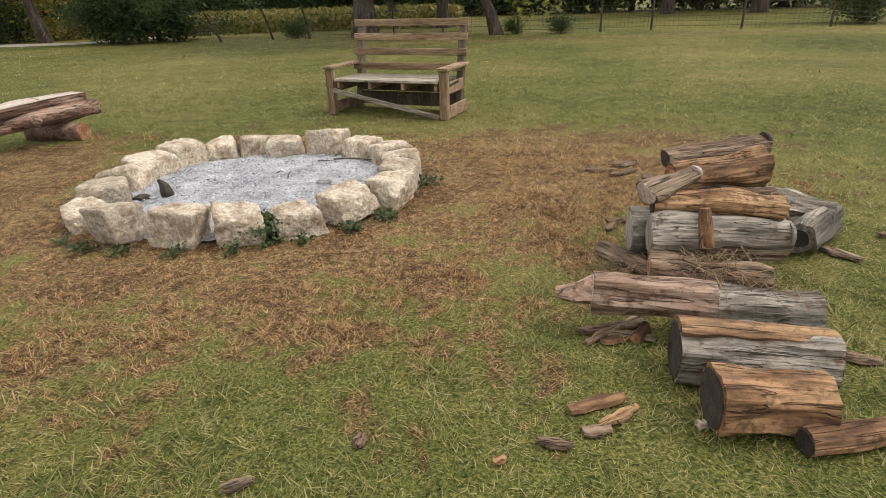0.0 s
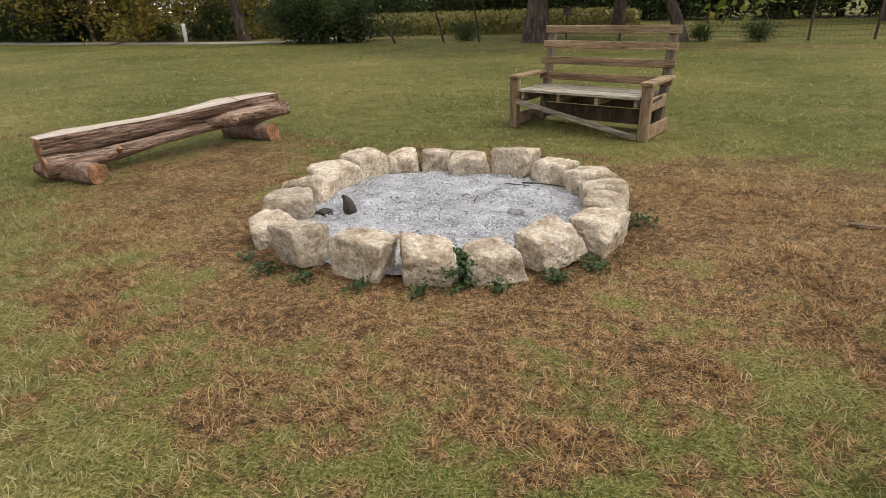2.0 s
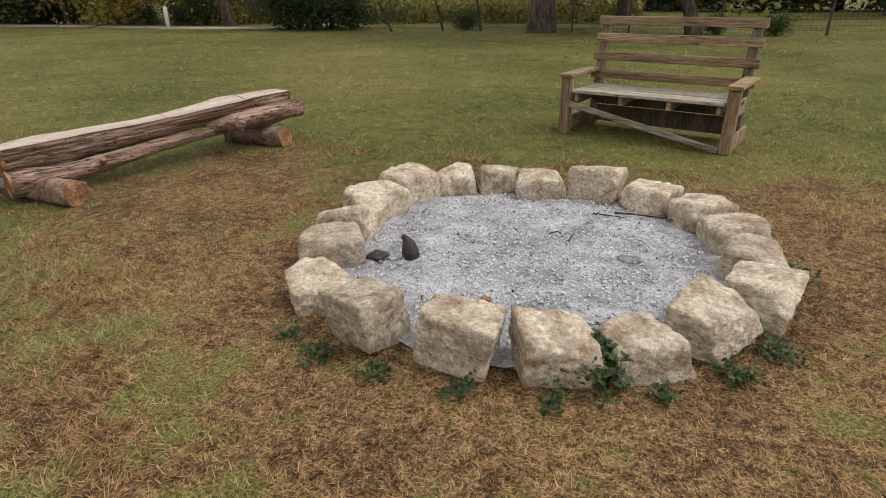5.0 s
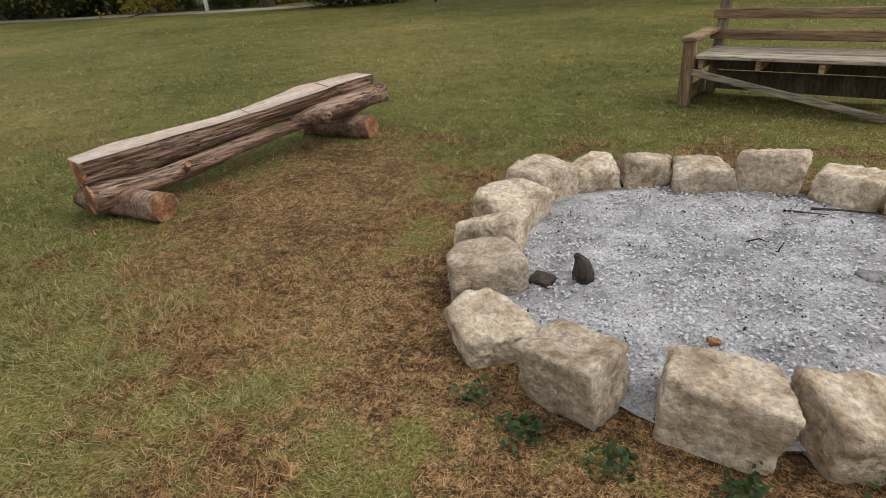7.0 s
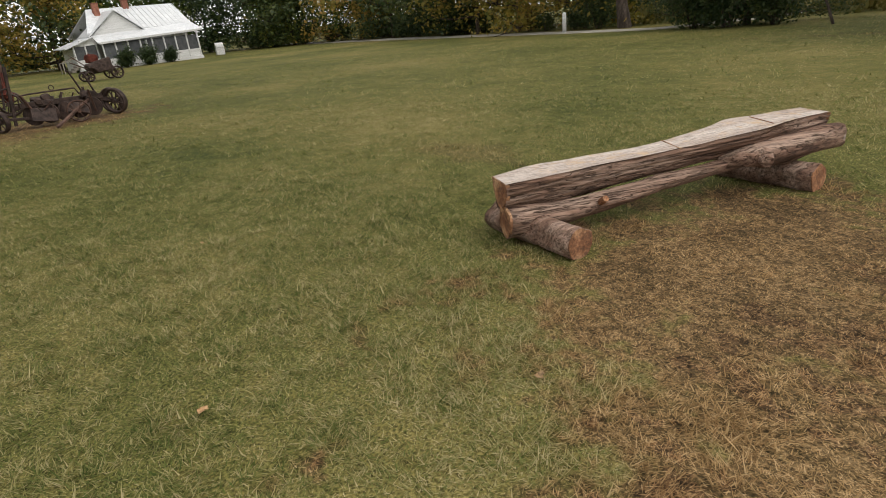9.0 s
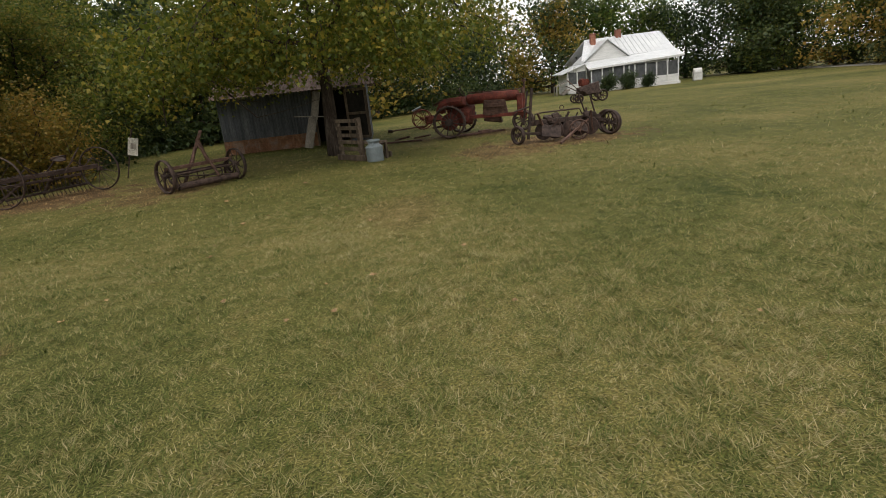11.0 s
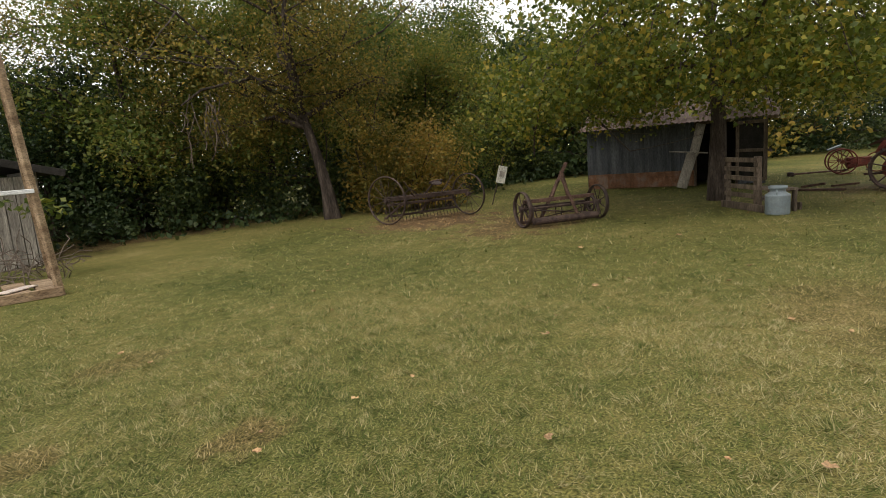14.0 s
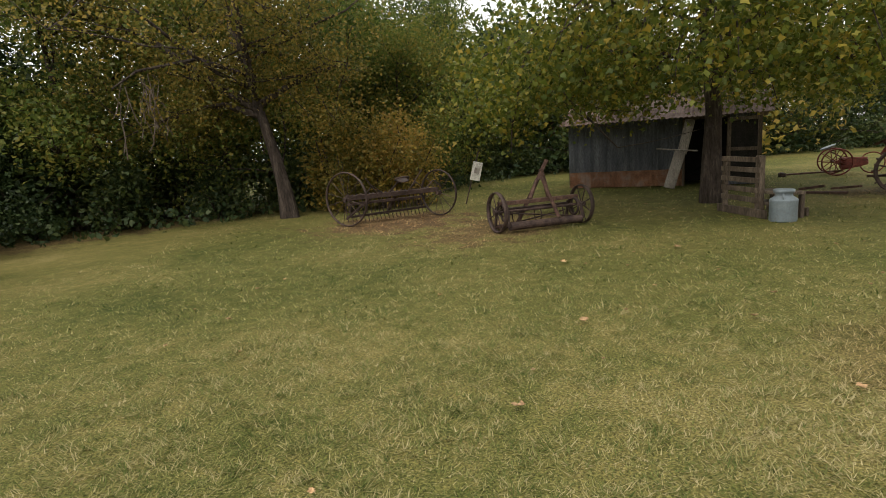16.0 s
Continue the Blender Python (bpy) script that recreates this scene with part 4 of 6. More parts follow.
# ---------------------------------------------------------------- firewood
def firewood(p, q, r0, r1, material, label, seed, flat=0.0, end=None, hollow=False, turn=0.0, bow=0.0, strip=False, tip=0.0):
    """A cut log from p to q: uneven bark, sawn ends, and where it is split a flat face."""
    p, q = Vector(p), Vector(q)
    d = q - p
    t = thing("firewood_log", Matrix.Translation(p) @ d.to_track_quat("X", "Z").to_matrix().to_4x4() @ pose(0, 0, 0, turn), label, "firewood", "logs of the firewood heap")
    ln = d.length

    def cut(i, a):
        if not flat:
            return 1.0
        c = math.cos(a)
        return min(1.0, (1 - flat) / max(c, 1e-3)) if c > 0 else 1.0

    n = 17
    pts = [Vector((ln * i / (n - 1), 0, bow * math.sin(math.pi * i / (n - 1)))) for i in range(n)]
    rad = [r0 + (r1 - r0) * i / (n - 1) for i in range(n)]
    ridge = lambda i, a: cut(i, a) * (1 + 0.035 * math.sin(a * 9 + seed + 0.35 * i) + 0.025 * math.sin(a * 17 - seed + 0.5 * i))
    if tip:
        # a torn wedge runs out beyond the end
        part("torn_tip", sweep([(-tip, 0, -0.35 * r0), (-tip * 0.5, 0, -0.3 * r0), (0.02, 0, 0)], [0.38 * r0, 0.72 * r0, 0.97 * r0], 16, rough=0.5, seed=seed, squash=lambda i, a: 1.0 if math.sin(a) < 0.2 else 0.6), BARK_PALE, t)
    part("log", sweep(pts, rad, 30, rough=0.36, seed=seed, squash=ridge), material, t, smooth=False)
    if strip:
        bm = bmesh.new()
        rows = []
        for p0, r in zip(pts, rad):
            rows.append([bm.verts.new(p0 + Vector((0, math.cos(a) * r * k, math.sin(a) * r * k))) for k in (1.10, 0.9) for a in [radians(20 + 6.5 * j + (2 * math.sin(p0.x * 30))) for j in range(13)][::1 if k > 1 else -1]])
        for a_, b_ in zip(rows, rows[1:]):
            for j in range(26):
                bm.faces.new((a_[j], b_[j], b_[(j + 1) % 26], a_[(j + 1) % 26]))
        bm.faces.new(rows[0])
        bm.faces.new(rows[-1][::-1])
        bmesh.ops.recalc_face_normals(bm, faces=bm.faces[:])
        part("tan_side", bm, BARK_TAN, t, "peeled tan wood along the top")
    for x, r, s in ((0, r0, -1), (ln, r1, 1)):
        # a hollow log gets a near-black disc, painting the shade of its opening
        e = part("cut_end", sweep([(x + s * 0.004, 0, 0), (x - s * 0.012, 0, 0)], r * (0.55 if hollow and s > 0 else 0.9), 18, rough=0.18, seed=seed, squash=cut), CHAR if hollow else (end or CUT_WOOD), t)
    return t


firewood((1.23, 1.50, 0.048), (1.66, 1.56, 0.048), 0.05, 0.046, BARK_TAN, "slim brown stick of firewood lying on the grass", 1, end=CHAR)
firewood((0.97, 1.67, 0.115), (1.36, 1.63, 0.11), 0.122, 0.108, BARK_TAN, "short thick peeled log with dark rotten end on the grass", 2, end=CHAR)
firewood((0.95, 1.97, 0.125), (1.53, 1.86, 0.12), 0.132, 0.118, BARK_GREY, "thick log, tan above and silver-grey on its side", 3, turn=20, end=CHAR, strip=True)
firewood((0.70, 2.36, 0.20), (1.22, 2.24, 0.19), 0.085, 0.098, BARK_PALE, "pinkish-brown barked log with a broken tip lying across others", 4, end=PALE_WOOD, tip=0.17)
firewood((1.20, 2.36, 0.10), (1.72, 2.26, 0.10), 0.112, 0.105, BARK_GREY, "pale grey rough-barked log on the grass", 5, end=GREY_WOOD)
firewood((1.10, 2.72, 0.10), (1.66, 2.56, 0.10), 0.10, 0.09, BARK, "dark brown log covered with dry straw", 6)
firewood((1.16, 2.92, 0.26), (1.88, 2.82, 0.25), 0.105, 0.095, BARK_GREY, "split silver-grey log with black weathered face", 7, end=GREY_WOOD, flat=0.35, turn=-30)
firewood((1.16, 2.89, 0.165), (1.86, 2.80, 0.165), 0.055, 0.05, BARK, "rough strip of bark under the grey log", 20)
firewood((1.13, 3.16, 0.16), (1.75, 3.06, 0.16), 0.135, 0.12, BARK_GREY, "round grey weathered log in the heap", 8, end=GREY_WOOD)
firewood((1.20, 3.03, 0.385), (1.86, 2.92, 0.345), 0.066, 0.095, BARK_TAN, "long peeled brown log lying across the heap", 9, bow=0.03, end=CHAR)
firewood((1.46, 3.24, 0.38), (1.90, 3.10, 0.36), 0.055, 0.055, BARK, "thin brown log with pale cut end in the heap", 10, end=PALE_WOOD)
firewood((1.36, 3.22, 0.47), (1.95, 3.33, 0.49), 0.075, 0.122, BARK_TAN, "stout brown log on the top of the heap", 11)
firewood((1.14, 2.98, 0.47), (1.46, 3.12, 0.53), 0.075, 0.05, BARK, "split slab of bark slanting on the heap", 12, flat=0.55, turn=-60, end=PALE_WOOD)
firewood((1.36, 3.33, 0.57), (2.00, 3.42, 0.61), 0.06, 0.075, BARK, "dark rotten slab on top of the heap", 13, flat=0.5, turn=-80, end=CHAR)
firewood((2.02, 3.62, 0.15), (2.46, 3.30, 0.13), 0.14, 0.125, BARK_GREY, "pale grey barked log at the back of the heap", 14, end=GREY_WOOD)
firewood((2.50, 3.42, 0.11), (2.12, 3.08, 0.11), 0.10, 0.105, BARK_GREY, "grey log with a dark disc painted as its hollow end", 15, hollow=True)
firewood((1.60, 3.30, 0.20), (2.10, 3.34, 0.20), 0.14, 0.14, BARK, "dark log low inside the heap", 19)
firewood((1.42, 2.77, 0.22), (1.40, 2.82, 0.42), 0.038, 0.028, BARK_TAN, "short broken stub standing against the heap", 16)
firewood((0.98, 3.18, 0.05), (1.16, 2.76, 0.07), 0.05, 0.06, BARK, "dark barked branch piece on the grass", 17)
firewood((0.87, 2.20, 0.03), (0.95, 2.30, 0.03), 0.028, 0.028, BARK_TAN, "tiny cut piece of branch on the grass", 18)


def splinter(x, y, ln, w, deg, seed, material, label, z=0.012, h=0.016):
    bm = bmesh.new()
    rng = random.Random(seed)
    n = 6
    rows = []
    for i in range(n):
        f = i / (n - 1)
        k = w * (0.35 + 0.65 * math.sin(math.pi * min(max(f, 0.12), 0.9))) * rng.uniform(0.75, 1.2) / 2
        c = rng.uniform(-0.1, 0.1) * w
        rows.append([bm.verts.new((ln * (f - 0.5), c + s * k, zz * h * rng.uniform(0.7, 1.3))) for s, zz in ((-1, 0), (1, 0), (0.8, 1), (-0.8, 1))])
    for r, q in zip(rows, rows[1:]):
        for k in range(4):
            bm.faces.new((r[k], r[(k + 1) % 4], q[(k + 1) % 4], q[k]))
    bm.faces.new(rows[0][::-1])
    bm.faces.new(rows[-1])
    ob = part("wood_chip", bm, material)
    ob.matrix_basis = pose(x, y, z, 0, 0, deg)
    return tagged(ob, label, "wood chip", "wood chips round the firewood")


for i, (x, y, ln, w, deg, kind) in enumerate([(0.585, 1.78, 0.25, 0.07, 17, 1), (0.65, 1.705, 0.20, 0.05, 32, 1), (0.545, 1.63, 0.11, 0.06, 10, 0), (0.375, 1.57, 0.13, 0.05, -13, 0), (0.17, 1.50, 0.05, 0.03, 30, 1),
                                              (0.80, 2.33, 0.34, 0.07, 12, 0), (0.86, 2.25, 0.22, 0.08, -15, 0), (0.74, 2.27, 0.24, 0.05, 35, 0), (0.95, 2.42, 0.20, 0.06, 40, 0), (0.78, 2.22, 0.14, 0.06, 5, 1),
                                              (2.38, 3.05, 0.22, 0.10, -60, 0), (1.75, 2.02, 0.22, 0.08, -20, 0)]):
    splinter(x, y, ln, w, deg, i, BARK_TAN if kind else BARK, ("tan split splinter of firewood" if kind else "flake of dark bark") + " lying on the grass")
for i, (x, y, ln, w, deg) in enumerate([(1.70, 5.12, 0.22, 0.12, 20), (1.45, 4.95, 0.28, 0.08, -10), (1.62, 4.85, 0.30, 0.07, 25), (1.78, 4.72, 0.20, 0.08, 70), (1.27, 3.72, 0.24, 0.08, 12), (1.15, 3.60, 0.16, 0.06, 60), (2.85, 3.30, 0.14, 0.08, 0),
                                        (-0.72, 1.43, 0.10, 0.05, 25), (-0.62, 1.33, 0.05, 0.03, 70), (-0.33, 1.62, 0.07, 0.05, 80)]):
    splinter(x, y, ln, w, deg, 50 + i, BARK, "flake of dark bark lying on the grass")


chunk(pose(0.93, 1.63, 0.01, 0, 0, 10), (0.04, 0.03, 0.035), 15, "small pale pebble lying in the grass", "pebble", STONE, "stone")


def straw_heap(x, y, z, sx, sy, count, seed):
    v, f = leaves([(x, y, z)], (sx, sy, 0.03), count * 2, 0.15, seed, "needle", 0.1, 0.7)
    v[:, 2] = np.maximum(v[:, 2], 0.01)
    return tagged(arrays("dry_straw", v, f, STRAW), "wisps of dry straw caught among the logs", "straw", kind="stuff")


straw_heap(1.40, 2.66, 0.165, 0.13, 0.06, 150, 1)
straw_heap(1.48, 2.33, 0.19, 0.09, 0.05, 45, 2)
straw_heap(1.05, 2.85, 0.04, 0.12, 0.08, 120, 3)


def fallen_leaf(x, y, s, deg, seed):
    rng = random.Random(seed)
    bm = bmesh.new()
    form = [(-0.5, 0), (-0.25, 0.36), (0.0, 0.22), (0.2, 0.45), (0.55, 0), (0.2, -0.45), (0.0, -0.22), (-0.25, -0.36)]
    s *= 0.75
    vs = [bm.verts.new((u * s, v * s, 0.035 + 0.25 * s * rng.random())) for u, v in form]
    c = bm.verts.new((0, 0, 0.03))
    for i in range(8):
        bm.faces.new((vs[i], vs[(i + 1) % 8], c))
    ob = part("fallen_leaf", bm, DEAD_LEAF)
    ob.matrix_basis = pose(x, y, 0, 0, 0, deg)
    return tagged(ob, "dry curled tan leaf lying on the grass", "leaf", "fallen leaves on the lawn")


rng = random.Random(77)
for i, (x, y, s) in enumerate([(-4.55, 3.85, 0.07), (-5.5, 2.76, 0.07), (-8.16, -1.60, 0.05), (-10.36, -0.83, 0.11), (-9.2, -1.3, 0.06), (-12.0, -1.0, 0.12), (-12.6, 0.2, 0.1), (-15.5, -0.9, 0.16), (-14.2, -2.0, 0.14),
                               (-9.0, 0.7, 0.05), (-11.2, 1.2, 0.07), (-13.4, 0.3, 0.09), (-7.6, 3.6, 0.05)]):
    fallen_leaf(x, y, s, rng.uniform(0, 360), i)
for i in range(60):
    fallen_leaf(rng.uniform(-21, -8), rng.uniform(-5.5, 3), rng.uniform(0.04, 0.09), rng.uniform(0, 360), 100 + i)


# ---------------------------------------------------------------- old farm machines
def reel_mower():
    t = thing("horse_drawn_mower", pose(-17.0, -3.47, 0, 0, 0, 143.6), "rusty reel machine on two spoked iron wheels", "farm machine")
    H, R = 0.86, 0.36
    for s in (-1, 1):
        wheel(t, (s * H, 0, R), (1, 0, 0), R, 8, IRON, 0.018, 2.4, 0.06, 0.010)
        part("end_frame", sweep([(s * (H - 0.12), 0.32, 0.08), (s * (H - 0.12), 0.26, 0.40), (s * (H - 0.12), 0.05, 0.50), (s * (H - 0.12), -0.16, 0.38), (s * (H - 0.12), -0.20, 0.12)], 0.030, 6), IRON, t)
        part("gear_wheel", ring_of((s * (H - 0.16), 0.02, 0.33), (1, 0, 0), 0.15, 0.022, 20, 6), IRON, t)
    part("crossbar", beam((-H + 0.06, 0.06, 0.50), (H - 0.06, 0.06, 0.50), 0.10, 0.07), RUST, t)
    part("crossbar", beam((-H + 0.06, 0.28, 0.36), (H - 0.06, 0.28, 0.36), 0.05, 0.06), IRON, t)
    part("axle", rod((-H, 0, R), (H, 0, R), 0.025), IRON, t)
    part("sole_board", beam((-H + 0.10, 0.34, 0.06), (H - 0.10, 0.34, 0.06), 0.12, 0.06), RUST, t)
    part("roller", rod((-H + 0.14, -0.18, 0.12), (H - 0.14, -0.18, 0.12), 0.07, 12), IRON, t)
    for i in range(5):
        a = i * 2 * math.pi / 5
        pts = [Vector((-H + 0.2 + (2 * H - 0.4) * k / 8, 0.10 + 0.14 * math.cos(a + k * 0.16), 0.25 + 0.14 * math.sin(a + k * 0.16))) for k in range(9)]
        part("reel_blade", sweep(pts, 0.013, 5), IRON, t)
    for x in (-0.45, 0.0, 0.45):
        part("reel_disc", ring_of((x, 0.10, 0.25), (1, 0, 0), 0.13, 0.012, 16, 5), IRON, t)
    part("mast", beam((0.22, 0.10, 1.20), (-0.24, 0.44, 0.06), 0.10, 0.07), RUST, t)
    part("mast_cheek", beam((0.10, 0.12, 1.04), (0.24, 0.10, 0.52), 0.05, 0.07), RUST, t)
    part("brace", beam((0.06, 0.20, 0.86), (-0.16, 0.06, 0.54), 0.05, 0.05), RUST, t)
    part("brace", beam((0.10, 0.14, 0.95), (0.20, -0.28, 0.20), 0.05, 0.05), RUST, t)
    return t


reel_mower()


def hay_rake():
    t = thing("hay_rake", pose(-17.58, -7.185, 0, 0, 0, 153.2), "long rusty dump rake with iron seat and thin spoked wheels", "farm machine")
    H = 1.10
    wheel(t, (-H, 0, 0.58), (1, 0.5, 0), 0.58, 12, IRON, 0.016, 2.0, 0.06, 0.007)
    wheel(t, (H, -0.1, 0.53), (1, 0.35, 0), 0.53, 12, IRON, 0.016, 2.0, 0.06, 0.007)
    part("toolbar", beam((-H, 0, 0.60), (H, -0.05, 0.60), 0.10, 0.10), IRON, t)
    part("rear_bar", beam((-H + 0.1, 0.24, 0.45), (H - 0.3, 0.20, 0.45), 0.05, 0.06), IRON, t)
    part("lower_bar", beam((-H + 0.2, 0.34, 0.16), (H - 0.1, 0.30, 0.20), 0.05, 0.05), IRON, t)
    part("drawbar", beam((0.1, 0.1, 0.55), (0.35, 1.15, 0.06), 0.06, 0.06), IRON, t)
    part("drawbar", beam((-0.5, 0.1, 0.55), (-0.75, 1.0, 0.05), 0.05, 0.05), IRON, t)
    for i in range(21):
        x = -H + 0.12 + i * 0.098
        pts = [(x, -0.02, 0.60), (x, 0.20, 0.66), (x, 0.36, 0.50), (x, 0.38, 0.25), (x, 0.28, 0.04)]
        part("tine", sweep(pts, 0.010, 5), IRON, t)
    part("seat_arm", sweep([(-0.1, 0, 0.62), (0.0, -0.25, 0.85), (0.05, -0.35, 0.90)], 0.018, 6), IRON, t)
    bm = ring_of((0.05, -0.38, 0.93), (0, 0.3, 1), 0.15, 0.02, 18, 6)
    seat = part("seat", bm, IRON, t, "dark pressed-iron seat")
    part("pan", sweep([(0.05, -0.38, 0.90), (0.05, -0.385, 0.915)], 0.15, 16), IRON, seat)
    part("lever", rod((0.3, -0.1, 0.6), (0.55, -0.4, 1.10), 0.014), IRON, t)
    part("lever", rod((-0.4, -0.1, 0.6), (-0.75, -0.3, 1.0), 0.014), IRON, t)
    for x in (-0.7, 0.35, 0.8):
        part("arched_brace", sweep([(x, 0, 0.62), (x + 0.18, -0.1, 0.82), (x + 0.42, -0.05, 0.64)], 0.014, 6), IRON, t)
    return t


hay_rake()


def disc_plough():
    t = thing("disc_plough", pose(-18.55, 4.85, 0, 0, 0, 98.0), "dark rusty gang plough with iron wheels and long levers", "farm machine")
    wheel(t, (-1.16, 0.02, 0.23), (1, 0.45, 0), 0.23, 8, IRON, 0.03, 2.0, 0.06, 0.012)
    wheel(t, (1.16, -0.10, 0.30), (1, 0.5, 0), 0.30, 8, IRON, 0.035, 2.0, 0.06, 0.014)
    wheel(t, (1.22, 0.25, 0.30), (1, 0.5, 0), 0.30, 8, IRON, 0.035, 2.0, 0.06, 0.014)
    wheel(t, (0.22, -0.42, 0.24), (0.2, 1, 0), 0.24, 8, RUST, 0.018, 1.6, 0.05, 0.010)
    part("main_beam", beam((-0.75, -0.05, 0.50), (0.95, 0.05, 0.46), 0.10, 0.11), IRON, t)
    part("main_beam", beam((-0.80, 0.20, 0.45), (0.95, 0.25, 0.45), 0.08, 0.10), IRON, t)
    part("top_rail", sweep([(-0.70, 0.1, 0.50), (-0.68, 0.1, 0.68), (-0.5, 0.1, 0.70), (0.45, 0.1, 0.70), (0.52, 0.1, 0.55)], 0.018, 6), IRON, t)
    for i in range(5):
        x = -0.55 + i * 0.30
        m = part("mouldboard", sweep([(x, -0.05, 0.26), (x + 0.025, -0.02, 0.26)], 0.21, 18), IRON, t)
        part("shank", beam((x, 0.0, 0.46), (x, -0.02, 0.24), 0.04, 0.05), IRON, m)
    part("share_plate", beam((-0.62, -0.16, 0.30), (-0.15, -0.20, 0.22), 0.03, 0.30, 0.01, up=(0, 0.4, 1)), IRON, t)
    part("share_plate", beam((0.10, -0.10, 0.34), (0.55, -0.20, 0.24), 0.03, 0.24, 0.01, up=(0, 0.5, 1)), IRON, t)
    part("upright", beam((-0.90, 0.05, 0.10), (-0.74, 0.05, 1.30), 0.06, 0.06), IRON, t)
    part("upright", beam((-0.98, 0.12, 0.45), (-0.84, 0.10, 1.25), 0.03, 0.04), IRON, t)
    part("lever", rod((-0.80, 0.05, 0.88), (-1.22, 0.0, 0.80), 0.018), IRON, t)
    part("lever", rod((0.62, 0.1, 0.5), (0.42, 0.05, 1.05), 0.02), IRON, t)
    part("lever", rod((0.86, 0.1, 0.5), (0.70, 0.02, 0.98), 0.02), IRON, t)
    part("lever_handle", rod((0.42, 0.05, 1.05), (0.36, 0.0, 1.08), 0.022), IRON, t)
    part("hitch_bar", beam((-0.50, -1.10, 0.05), (0.62, 0.0, 0.42), 0.06, 0.05), RUST, t)
    part("axle_beam", beam((-1.14, 0.04, 0.27), (-0.1, 0.0, 0.16), 0.06, 0.06), IRON, t)
    part("axle_beam", beam((0.7, 0.10, 0.44), (1.2, 0.10, 0.32), 0.09, 0.09), IRON, t)
    part("gear_lump", rock((0.24, 0.2, 0.2), 21, cuts=5, sub=3), IRON, t).matrix_basis = pose(0.72, 0.08, 0.40)
    part("gear_lump", rock((0.2, 0.2, 0.2), 22, cuts=5, sub=3), IRON, t).matrix_basis = pose(-0.35, 0.1, 0.42)
    rng = random.Random(14)
    for i in range(16):
        x, y = rng.uniform(-0.7, 0.95), rng.uniform(-0.25, 0.3)
        q = Vector((x + rng.uniform(-0.25, 0.25), y + rng.uniform(-0.2, 0.2), rng.uniform(0.45, 0.72)))
        part("bracket", beam((x, y, rng.uniform(0.12, 0.45)), q, rng.uniform(0.025, 0.06), rng.uniform(0.02, 0.05), 0.004), RUST if i % 3 == 0 else IRON, t)
    for i in range(5):
        part("casting", rock((rng.uniform(0.1, 0.2), rng.uniform(0.1, 0.18), rng.uniform(0.1, 0.18)), 60 + i, cuts=4, sub=2), IRON, t).matrix_basis = pose(rng.uniform(-0.6, 0.95), rng.uniform(-0.15, 0.25), rng.uniform(0.38, 0.52))
    part("rod_loop", ring_of((0.0, 0.1, 0.77), (0, 1, 0), 0.05, 0.01, 14, 5), IRON, t)
    return t


disc_plough()


